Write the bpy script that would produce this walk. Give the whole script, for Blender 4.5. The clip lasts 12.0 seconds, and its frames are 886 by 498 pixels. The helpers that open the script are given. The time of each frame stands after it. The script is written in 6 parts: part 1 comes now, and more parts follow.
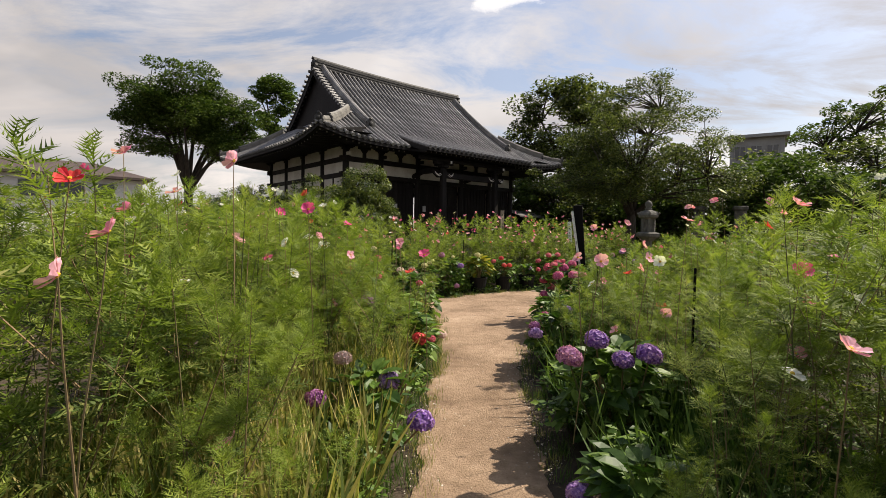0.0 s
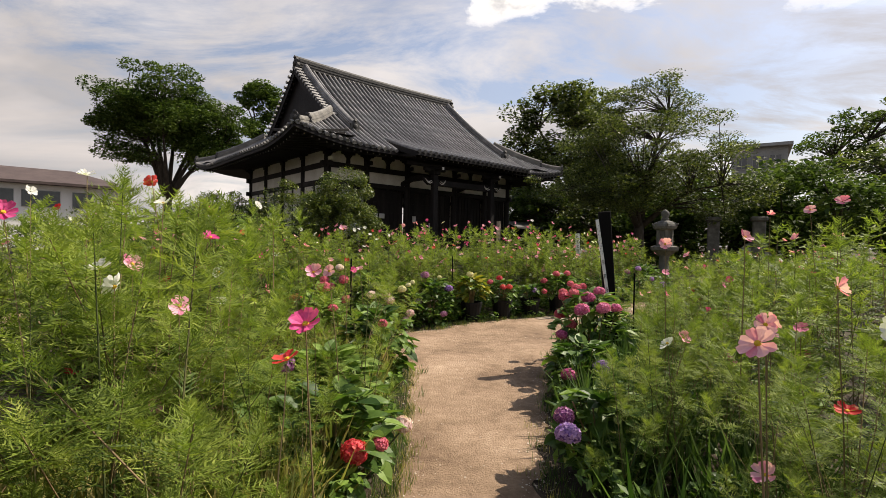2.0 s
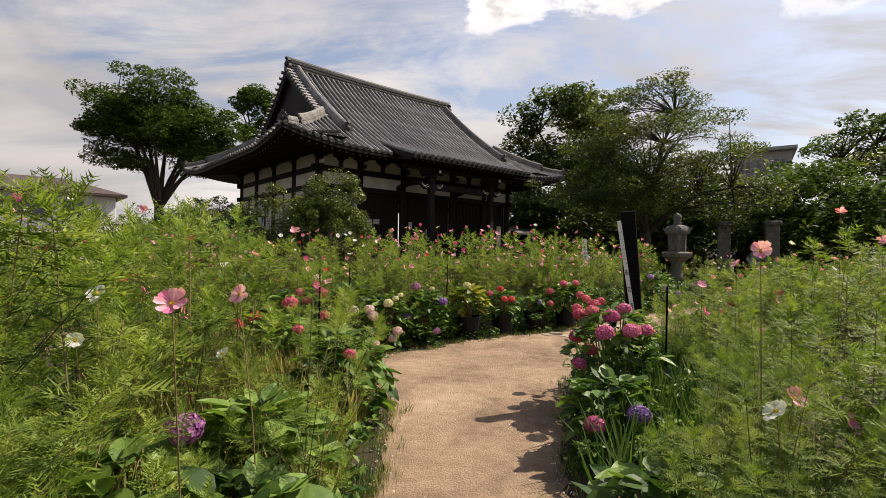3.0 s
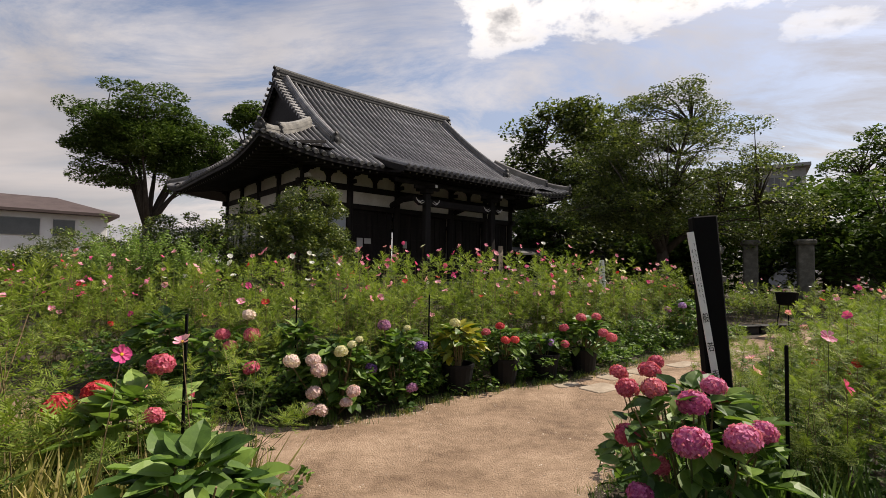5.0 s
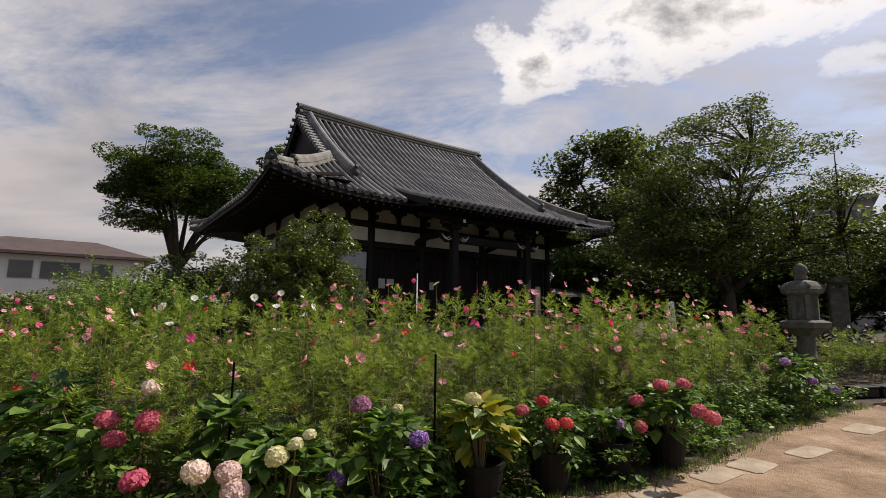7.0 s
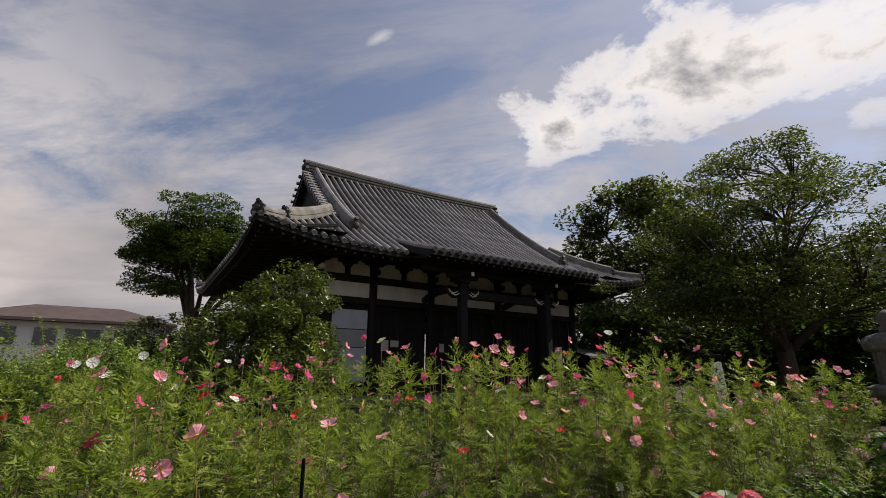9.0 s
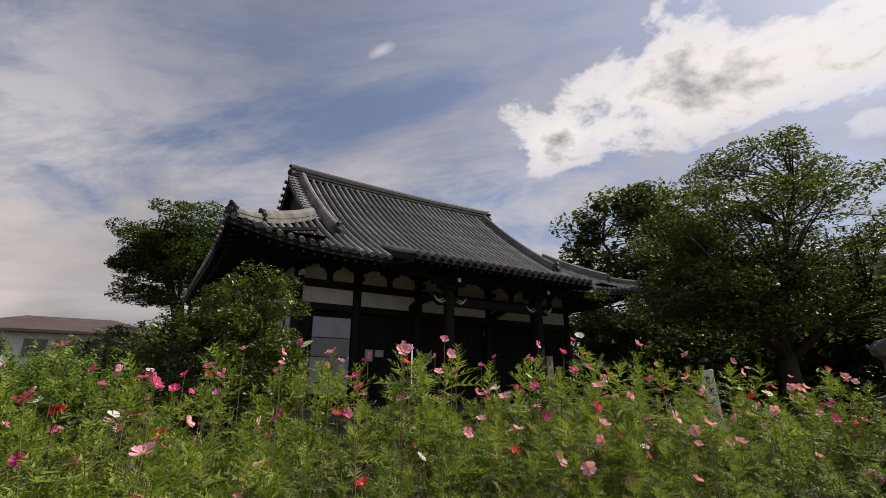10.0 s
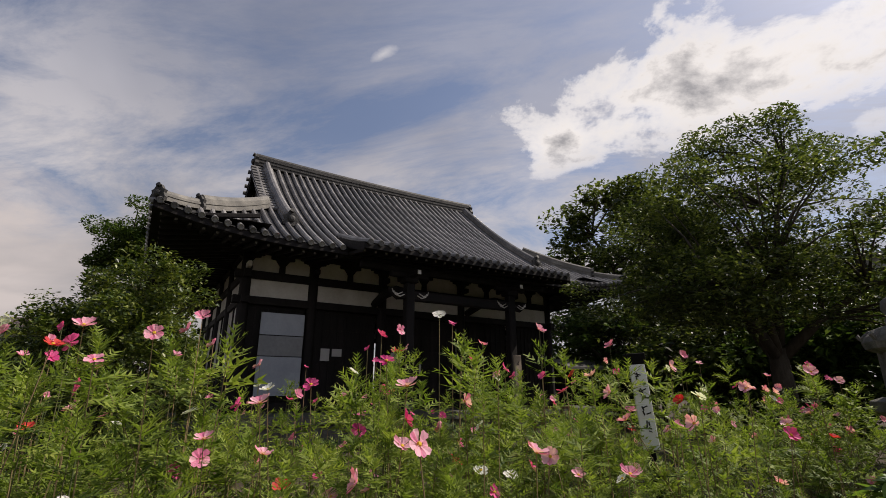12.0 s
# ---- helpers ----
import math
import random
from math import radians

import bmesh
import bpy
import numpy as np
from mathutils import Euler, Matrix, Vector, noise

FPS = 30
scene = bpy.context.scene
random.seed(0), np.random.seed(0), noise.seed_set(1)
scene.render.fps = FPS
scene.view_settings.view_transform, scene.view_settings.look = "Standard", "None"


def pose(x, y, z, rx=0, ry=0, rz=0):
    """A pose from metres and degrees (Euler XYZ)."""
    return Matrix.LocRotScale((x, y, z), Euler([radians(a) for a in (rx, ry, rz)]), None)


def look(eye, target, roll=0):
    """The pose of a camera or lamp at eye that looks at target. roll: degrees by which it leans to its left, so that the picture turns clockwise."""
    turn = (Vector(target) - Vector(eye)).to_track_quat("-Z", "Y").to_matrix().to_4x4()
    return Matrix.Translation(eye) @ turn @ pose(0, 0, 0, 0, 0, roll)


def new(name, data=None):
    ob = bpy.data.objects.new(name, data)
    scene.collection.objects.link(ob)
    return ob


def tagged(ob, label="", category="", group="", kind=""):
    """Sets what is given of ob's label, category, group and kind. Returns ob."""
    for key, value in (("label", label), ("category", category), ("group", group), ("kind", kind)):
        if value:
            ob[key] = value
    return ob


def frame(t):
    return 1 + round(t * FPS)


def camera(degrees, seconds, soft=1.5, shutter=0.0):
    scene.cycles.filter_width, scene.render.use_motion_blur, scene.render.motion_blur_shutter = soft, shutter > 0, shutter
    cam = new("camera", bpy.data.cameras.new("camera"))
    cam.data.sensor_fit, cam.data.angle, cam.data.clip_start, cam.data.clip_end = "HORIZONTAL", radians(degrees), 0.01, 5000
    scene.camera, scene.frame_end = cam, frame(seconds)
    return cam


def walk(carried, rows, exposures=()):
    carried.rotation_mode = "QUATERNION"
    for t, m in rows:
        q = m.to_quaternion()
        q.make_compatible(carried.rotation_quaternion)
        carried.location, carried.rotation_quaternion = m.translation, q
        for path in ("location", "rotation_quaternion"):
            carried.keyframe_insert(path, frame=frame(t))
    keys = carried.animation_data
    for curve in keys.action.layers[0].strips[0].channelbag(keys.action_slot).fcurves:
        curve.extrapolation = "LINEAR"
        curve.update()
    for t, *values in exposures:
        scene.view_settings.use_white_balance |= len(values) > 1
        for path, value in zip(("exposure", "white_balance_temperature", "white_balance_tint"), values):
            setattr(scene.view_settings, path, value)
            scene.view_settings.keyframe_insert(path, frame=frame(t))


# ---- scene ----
cam = camera(86.6, 12.0, soft=0.85)
METRES, EYE, TILT, LEAN, TURN = 10.8, 1.38, -2.4, -1.0, 0.0
ROWS = [
    (0.0, 0.0, 0.0, 0.0, -0.0, 0.0, -0.0),
    (0.5, 0.0036, 0.0499, 0.0024, -0.24, 0.18, -0.06),
    (1.0, 0.0097, 0.0976, 0.0053, -0.45, 0.54, -0.08),
    (1.5, 0.013, 0.1419, 0.008, -0.53, 0.99, -0.11),
    (2.0, 0.0178, 0.1823, 0.0106, -0.57, 1.4, -0.06),
    (2.5, 0.0211, 0.2251, 0.0126, -0.61, 1.8, 0.03),
    (3.0, 0.0278, 0.2707, 0.014, -0.6, 2.22, 0.16),
    (5.0, 0.0549, 0.4341, 0.0253, -0.15, 4.71, 0.16),
    (5.5, 0.0577, 0.4751, 0.0275, 0.71, 5.98, 0.13),
    (6.0, 0.0615, 0.5165, 0.0291, 1.59, 7.15, 0.15),
    (6.5, 0.0646, 0.5587, 0.031, 2.72, 8.41, 0.14),
    (7.0, 0.072, 0.5996, 0.0343, 4.08, 9.91, 0.11),
    (9.0, 0.13, 0.7465, 0.0423, 7.9, 17.47, 0.49),
    (9.5, 0.1457, 0.7776, 0.0437, 8.04, 18.3, 0.56),
    (10.0, 0.1666, 0.8108, 0.043, 8.12, 18.79, 0.62),
    (10.5, 0.1872, 0.8455, 0.0439, 8.27, 18.89, 0.71),
    (11.0, 0.2115, 0.8788, 0.0435, 8.32, 18.97, 0.67),
    (11.5, 0.236, 0.9099, 0.0444, 8.59, 18.89, 0.75),
    (12.0, 0.2638, 0.9396, 0.0453, 8.58, 19.06, 0.67),
]
walk(cam, [(t, pose(0, 0, EYE, TILT, LEAN, TURN) @ pose(METRES * x, METRES * y, METRES * z, 90 + pitch, roll, yaw)) for t, x, y, z, yaw, pitch, roll in ROWS],
     exposures=[(0.0, 0.62, 6950, 11), (3.0, 0.57, 6950, 12), (5.5, 0.38, 6800, 13), (7.0, 0.22, 6750, 13.5), (9.0, 0.05, 6700, 14), (12.0, 0.03, 6700, 14)])


# ---- world, sun, exposure ----
SUN_AZ, SUN_EL = (0.905, 0.425), 48.3      # where the sun stands: right of the walk and slightly ahead
world = bpy.data.worlds.new("sky")
scene.world = world
world.use_nodes = True


def node(tree, kind, **inputs):
    n = tree.nodes.new(kind)
    for key, value in inputs.items():
        k = key.replace("_", " ")
        if isinstance(value, bpy.types.NodeSocket):
            tree.links.new(value, n.inputs[k])
        else:
            n.inputs[k].default_value = value
    return n


def ramp(tree, fac, stops):
    n = tree.nodes.new("ShaderNodeValToRGB")
    tree.links.new(fac, n.inputs[0])
    e = n.color_ramp.elements
    while len(e) < len(stops):
        e.new(0.5)
    for el, (p, c) in zip(e, stops):
        el.position = p
        el.color = (*c, 1) if len(c) == 3 else c
    return n.outputs[0]


def mixc(tree, fac, a, b, mode="MIX"):
    n = tree.nodes.new("ShaderNodeMix")
    n.data_type, n.blend_type = "RGBA", mode
    for k, v in ((0, fac), (6, a), (7, b)):
        if isinstance(v, bpy.types.NodeSocket):
            tree.links.new(v, n.inputs[k])
        else:
            n.inputs[k].default_value = (*v, 1) if isinstance(v, tuple) and len(v) == 3 else v
    return n.outputs[2]


def math_node(tree, op, a, b=0.0, clamp=False):
    n = tree.nodes.new("ShaderNodeMath")
    n.operation, n.use_clamp = op, clamp
    for k, v in ((0, a), (1, b)):
        if isinstance(v, bpy.types.NodeSocket):
            tree.links.new(v, n.inputs[k])
        else:
            n.inputs[k].default_value = v
    return n.outputs[0]


def build_world():
    t = world.node_tree
    t.nodes.clear()
    sky = t.nodes.new("ShaderNodeTexSky")
    sky.sky_type, sky.sun_disc = "NISHITA", False
    sky.sun_elevation = radians(SUN_EL)
    sky.sun_rotation = math.atan2(SUN_AZ[0], SUN_AZ[1])
    sky.dust_density, sky.ozone_density = 2.5, 1.5
    co = t.nodes.new("ShaderNodeTexCoord")
    # project the directions on a flat cloud deck
    sep = node(t, "ShaderNodeSeparateXYZ", Vector=co.outputs["Generated"])
    up = math_node(t, "ADD", math_node(t, "MAXIMUM", sep.outputs[2], 0.0), 0.22)
    flat = node(t, "ShaderNodeCombineXYZ", X=math_node(t, "DIVIDE", sep.outputs[0], up), Y=math_node(t, "DIVIDE", sep.outputs[1], up))
    fx, fy = math_node(t, "DIVIDE", sep.outputs[0], up), math_node(t, "DIVIDE", sep.outputs[1], up)
    # thin high streaks, combed from the lower middle up to the outer side
    comb = node(t, "ShaderNodeMapping", Vector=flat.outputs[0], Rotation=(0, 0, radians(58)), Scale=(0.55, 1.25, 1))
    high = node(t, "ShaderNodeTexNoise", Vector=comb.outputs[0], Scale=2.1, Detail=11.0, Roughness=0.66, Distortion=0.5)
    thin = ramp(t, high.outputs[0], [(0.41, (0.14, 0.14, 0.14)), (0.6, (0.76, 0.76, 0.76))])
    thin = math_node(t, "MULTIPLY", thin, ramp(t, sep.outputs[2], [(0.34, (1, 1, 1)), (0.62, (0.5, 0.5, 0.5))]))
    far = math_node(t, "DIVIDE", 0.85, up)
    thin = math_node(t, "SUBTRACT", 1.0, math_node(t, "POWER", math_node(t, "SUBTRACT", 1.0, thin), far))
    veil = node(t, "ShaderNodeTexNoise", Vector=flat.outputs[0], Scale=0.9, Detail=5.0, Roughness=0.5, Distortion=0.4)
    base = mixc(t, 1.0, sky.outputs[0], (0.84, 0.91, 1.0), "MULTIPLY")
    a = mixc(t, thin, base, ramp(t, veil.outputs[0], [(0.38, (3.7, 3.55, 3.6)), (0.6, (6.5, 6.25, 6.2))]))

    fluff = node(t, "ShaderNodeTexNoise", Vector=flat.outputs[0], Scale=4.2, Detail=10.0, Roughness=0.62, Distortion=0.2)
    bulge = node(t, "ShaderNodeTexNoise", Vector=flat.outputs[0], Scale=1.6, Detail=6.0, Roughness=0.55)
    rough = math_node(t, "ADD", math_node(t, "MULTIPLY", math_node(t, "SUBTRACT", fluff.outputs[0], 0.5), 4.6), math_node(t, "MULTIPLY", math_node(t, "SUBTRACT", bulge.outputs[0], 0.5), 2.6))

    def heap(cx, cy, turn, long, wide):
        """A heap of cloud on the deck: one inside, nought at its rim, below nought outside."""
        c, q = math.cos(radians(turn)), math.sin(radians(turn))
        dx, dy = math_node(t, "SUBTRACT", fx, cx), math_node(t, "SUBTRACT", fy, cy)
        u = math_node(t, "ADD", math_node(t, "MULTIPLY", dx, c / long), math_node(t, "MULTIPLY", dy, q / long))
        w = math_node(t, "ADD", math_node(t, "MULTIPLY", dx, -q / wide), math_node(t, "MULTIPLY", dy, c / wide))
        return math_node(t, "SUBTRACT", 1.0, math_node(t, "SQRT", math_node(t, "ADD", math_node(t, "MULTIPLY", u, u), math_node(t, "MULTIPLY", w, w))))

    # the bright heap cloud, its small neighbour and a wisp
    body = math_node(t, "MAXIMUM", heap(0.56, 1.0, -32, 0.62, 0.23), heap(0.98, 1.17, -20, 0.13, 0.075))
    body = math_node(t, "MAXIMUM", body, heap(0.16, 1.25, -60, 0.2, 0.13))
    body = math_node(t, "ADD", body, math_node(t, "MULTIPLY", rough, 0.62))
    thick = ramp(t, body, [(0.02, (0.0, 0.0, 0.0)), (0.2, (0.55, 0.55, 0.55)), (0.5, (1, 1, 1))])
    thick = math_node(t, "MULTIPLY", thick, ramp(t, sep.outputs[2], [(0.36, (0.3, 0.3, 0.3)), (0.47, (1, 1, 1))]))
    shade = ramp(t, math_node(t, "ADD", body, math_node(t, "MULTIPLY", rough, 0.12)), [(0.2, (9.8, 9.6, 9.3)), (0.5, (8.2, 8.0, 7.8)), (0.95, (3.6, 3.6, 3.75))])
    # a soft warm bank low on the outer side
    side = math_node(t, "MULTIPLY", math_node(t, "SUBTRACT", -0.25, sep.outputs[0]), 2.2, True)
    bank = math_node(t, "ADD", math_node(t, "MULTIPLY", math_node(t, "SUBTRACT", 0.32, sep.outputs[2]), 6.0), math_node(t, "MULTIPLY", rough, 0.3))
    bank = math_node(t, "MULTIPLY", ramp(t, bank, [(0.0, (0, 0, 0)), (0.6, (0.9, 0.9, 0.9))]), side)
    bulk = ramp(t, math_node(t, "ADD", veil.outputs[0], math_node(t, "MULTIPLY", sep.outputs[2], 0.55)), [(0.5, (3.4, 3.35, 3.5)), (0.68, (5.9, 5.4, 5.2))])
    a = mixc(t, bank, a, bulk)
    wisp = math_node(t, "ADD", heap(-0.27, 0.88, -25, 0.05, 0.02), math_node(t, "MULTIPLY", rough, 0.7))
    a = mixc(t, ramp(t, wisp, [(0.2, (0, 0, 0)), (1.0, (0.6, 0.6, 0.6))]), a, (8.0, 7.8, 7.6))
    b = mixc(t, thick, a, shade)
    bg = node(t, "ShaderNodeBackground", Color=b, Strength=0.1)
    out = t.nodes.new("ShaderNodeOutputWorld")
    t.links.new(bg.outputs[0], out.inputs[0])


build_world()
sun_lamp = bpy.data.lights.new("sun", "SUN")
sun_lamp.energy, sun_lamp.angle, sun_lamp.color = 5.0, radians(0.6), (1.0, 0.93, 0.82)
sun = new("sun", sun_lamp)
_d = Vector((SUN_AZ[0], SUN_AZ[1], math.tan(radians(SUN_EL)) * math.hypot(*SUN_AZ)))
sun.matrix_world = look(_d * 40, (0, 0, 0))


# ---- materials ----
def material(name, colours, scale=4.0, rough=0.8, bump=0.0, bump_scale=30.0, island=0.0, per_object=0.0, translucent=0.0, metal=0.0, spec=0.3, detail=6.0, stretch=(1, 1, 1), distortion=0.0):
    m = bpy.data.materials.new(name)
    m.use_nodes = True
    t = m.node_tree
    t.nodes.clear()
    out = t.nodes.new("ShaderNodeOutputMaterial")
    co = t.nodes.new("ShaderNodeTexCoord")
    mp = node(t, "ShaderNodeMapping", Vector=co.outputs["Object"], Scale=stretch)
    n1 = node(t, "ShaderNodeTexNoise", Vector=mp.outputs[0], Scale=scale, Detail=detail, Roughness=0.6, Distortion=distortion)
    n2 = node(t, "ShaderNodeTexNoise", Vector=mp.outputs[0], Scale=scale * 9, Detail=4.0, Roughness=0.7)
    f = math_node(t, "ADD", math_node(t, "MULTIPLY", n1.outputs[0], 0.68), math_node(t, "MULTIPLY", n2.outputs[0], 0.32))
    if island:
        g = t.nodes.new("ShaderNodeNewGeometry")
        f = math_node(t, "ADD", f, math_node(t, "MULTIPLY", math_node(t, "SUBTRACT", g.outputs["Random Per Island"], 0.5), island))
    if per_object:
        o = t.nodes.new("ShaderNodeObjectInfo")
        f = math_node(t, "ADD", f, math_node(t, "MULTIPLY", math_node(t, "SUBTRACT", o.outputs["Random"], 0.5), per_object))
    n = len(colours)
    col = ramp(t, f, [(0.3 + 0.4 * i / max(n - 1, 1), c) for i, c in enumerate(colours)])
    bs = node(t, "ShaderNodeBsdfPrincipled", Base_Color=col, Roughness=rough, Metallic=metal, Specular_IOR_Level=spec)
    if bump:
        nb = node(t, "ShaderNodeTexNoise", Vector=mp.outputs[0], Scale=bump_scale, Detail=6.0, Roughness=0.65)
        b = node(t, "ShaderNodeBump", Height=nb.outputs[0], Strength=min(1.0, bump), Distance=0.02)
        t.links.new(b.outputs[0], bs.inputs["Normal"])
    shader = bs.outputs[0]
    if translucent:
        tr = node(t, "ShaderNodeBsdfTranslucent", Color=mixc(t, 1.0, col, (1.2, 1.3, 0.75), "MULTIPLY"))
        mx = node(t, "ShaderNodeMixShader", Fac=translucent)
        t.links.new(shader, mx.inputs[1])
        t.links.new(tr.outputs[0], mx.inputs[2])
        shader = mx.outputs[0]
    t.links.new(shader, out.inputs[0])
    return m


SOIL = material("soil", [(0.026, 0.02, 0.014), (0.05, 0.037, 0.025), (0.09, 0.066, 0.045)], 1.5, 0.95, 0.8, 25)
PATH_EARTH = material("path_earth", [(0.085, 0.053, 0.033), (0.2, 0.132, 0.083), (0.325, 0.226, 0.15), (0.47, 0.345, 0.245)], 1.1, 0.95, 1.0, 55, detail=9.0, distortion=0.4)
PEBBLE = material("pebble", [(0.2, 0.15, 0.11), (0.4, 0.32, 0.24), (0.5, 0.44, 0.36)], 6, 0.9, island=0.7)
# Plume fronds bright, stem fronds dark: leaf age plus sun and shade in colour.
COSMOS_LEAF = material("cosmos_young_lit_leaf", [(0.058, 0.094, 0.015), (0.128, 0.183, 0.028), (0.228, 0.286, 0.05), (0.385, 0.405, 0.1)], 3.5, 0.6, island=0.12, translucent=0.4, spec=0.2)
COSMOS_OLD_SHADED_LEAF = material("cosmos_leaf", [(0.028, 0.055, 0.01), (0.066, 0.106, 0.019), (0.125, 0.168, 0.032), (0.22, 0.22, 0.06)], 2.5, 0.6, island=0.3, translucent=0.36, spec=0.2)
COSMOS_STEM = material("cosmos_stem", [(0.06, 0.075, 0.024), (0.14, 0.11, 0.05), (0.21, 0.14, 0.075)], 1.2, 0.7, island=0.5)
DRY_GRASS = material("dry_grass", [(0.1, 0.135, 0.03), (0.24, 0.24, 0.065), (0.42, 0.35, 0.14)], 1.0, 0.7, island=0.6, translucent=0.35)
GRASS = material("grass", [(0.03, 0.07, 0.012), (0.07, 0.13, 0.025), (0.12, 0.18, 0.05)], 1.5, 0.6, island=0.5, translucent=0.3)
BROAD_LEAF = material("hydrangea_leaf", [(0.03, 0.07, 0.012), (0.085, 0.155, 0.025), (0.165, 0.255, 0.045)], 3, 0.5, island=0.5, translucent=0.3, spec=0.3)
PALE_LEAF = material("pale_leaf", [(0.085, 0.15, 0.028), (0.175, 0.265, 0.05), (0.26, 0.36, 0.09)], 3, 0.5, island=0.4, translucent=0.32, spec=0.35)
YELLOW_LEAF = material("yellowing_leaf", [(0.07, 0.13, 0.02), (0.2, 0.24, 0.03), (0.34, 0.3, 0.03)], 3, 0.45, island=0.7, translucent=0.3, spec=0.45)
TREE_LEAF = material("tree_leaf", [(0.024, 0.036, 0.01), (0.062, 0.085, 0.02), (0.15, 0.17, 0.045)], 0.6, 0.45, island=0.5, translucent=0.42, spec=0.35)
CAMPHOR_LEAF = material("camphor_leaf", [(0.028, 0.055, 0.011), (0.065, 0.105, 0.021), (0.125, 0.17, 0.042)], 0.35, 0.7, island=0.4, translucent=0.25, spec=0.12)
SHRUB_LEAF = material("shrub_leaf", [(0.028, 0.048, 0.009), (0.078, 0.115, 0.02), (0.18, 0.205, 0.04)], 0.8, 0.4, island=0.6, translucent=0.25, spec=0.5)
BARK = material("bark", [(0.02, 0.016, 0.012), (0.045, 0.036, 0.027), (0.085, 0.07, 0.055)], 5, 0.9, 0.8, 20, stretch=(1, 1, 0.25))
# Pan tiles darkened: dirt plus the shade between cover tiles, in the colour.
SHADED_PAN_TILE = material("shaded_pan_tile", [(0.009, 0.0088, 0.009), (0.022, 0.021, 0.021), (0.042, 0.04, 0.039)], 3.0, 0.7, 0.3, 12)
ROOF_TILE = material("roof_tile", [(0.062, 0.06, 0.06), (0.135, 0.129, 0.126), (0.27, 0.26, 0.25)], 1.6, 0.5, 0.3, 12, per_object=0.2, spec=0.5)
# Back-lit shade of the ridge ornaments is put into this tile colour.
SHADED_TILE = material("shaded_ornament_tile", [(0.02, 0.02, 0.02), (0.045, 0.043, 0.041), (0.09, 0.085, 0.08)], 4, 0.65, 0.4, 20)
RIDGE_TILE = material("ridge_tile", [(0.08, 0.076, 0.07), (0.15, 0.142, 0.128), (0.25, 0.235, 0.205)], 2.2, 0.6, 0.3, 18, spec=0.4)
# Wood colour lowered to hold the dark of the open hall interior.
DARK_WOOD = material("weathered_shaded_wood", [(0.004, 0.003, 0.0027), (0.0095, 0.0072, 0.0068), (0.022, 0.017, 0.016)], 3, 0.75, 0.4, 40, stretch=(1, 1, 0.2))
WARM_WOOD = material("warm_wood", [(0.1, 0.06, 0.03), (0.17, 0.1, 0.05), (0.25, 0.16, 0.085)], 4, 0.7, 0.2, 30, stretch=(0.2, 1, 1))
PLASTER = material("white_plaster", [(0.48, 0.44, 0.4), (0.6, 0.57, 0.53), (0.7, 0.68, 0.64)], 1.4, 0.9, 0.1, 30)
# The blue-grey is a reflection put into the sheet's base colour.
SHEET = material("pale_reflecting_sheet", [(0.24, 0.27, 0.32), (0.36, 0.39, 0.45)], 1.6, 0.3, spec=0.5)
SHADED_GLASS = material("dusky_glass", [(0.07, 0.08, 0.1), (0.13, 0.145, 0.17)], 1.2, 0.12, spec=0.6)
# Granite darkened: the tree shade over the lantern sits in this colour.
SHADED_GRANITE = material("shaded_granite", [(0.045, 0.044, 0.037), (0.095, 0.092, 0.08), (0.17, 0.163, 0.147)], 5, 0.85, 0.5, 45)
FLAGSTONE = material("flagstone", [(0.2, 0.155, 0.11), (0.31, 0.25, 0.185), (0.41, 0.345, 0.27)], 4, 0.9, 0.5, 30)
HOUSE_ROOF = material("house_roof", [(0.05, 0.036, 0.034), (0.078, 0.057, 0.053), (0.1, 0.075, 0.068)], 1.0, 0.7)
HOUSE_WALL = material("house_wall", [(0.72, 0.71, 0.68), (0.82, 0.81, 0.78)], 0.6, 0.9)
CONCRETE = material("concrete", [(0.2, 0.2, 0.195), (0.28, 0.28, 0.27), (0.36, 0.36, 0.35)], 0.5, 0.9)
WINDOW_GLASS = material("dark_window_glass", [(0.02, 0.025, 0.03), (0.05, 0.06, 0.07)], 0.5, 0.08, spec=0.6)
BLACK_PLASTIC = material("black_plastic", [(0.004, 0.004, 0.005), (0.01, 0.01, 0.011)], 5, 0.6, spec=0.2)
BLACK_PAINT = material("black_paint", [(0.003, 0.003, 0.003), (0.007, 0.0065, 0.0065)], 6, 0.85, spec=0.1)
WHITE_PAINT = material("white_paint", [(0.62, 0.62, 0.6), (0.74, 0.74, 0.72)], 3, 0.6)
INK = material("ink", [(0.01, 0.01, 0.01), (0.02, 0.02, 0.02)], 3, 0.7)
PAPER = material("paper", [(0.4, 0.39, 0.38), (0.48, 0.47, 0.46)], 3, 0.8)
POLLEN = material("pollen_yellow", [(0.45, 0.28, 0.02), (0.7, 0.45, 0.03)], 20, 0.8)


def petal(name, dark, light):
    return material(name, [dark, light], 8, 0.6, island=0.6, per_object=0.4, translucent=0.35)


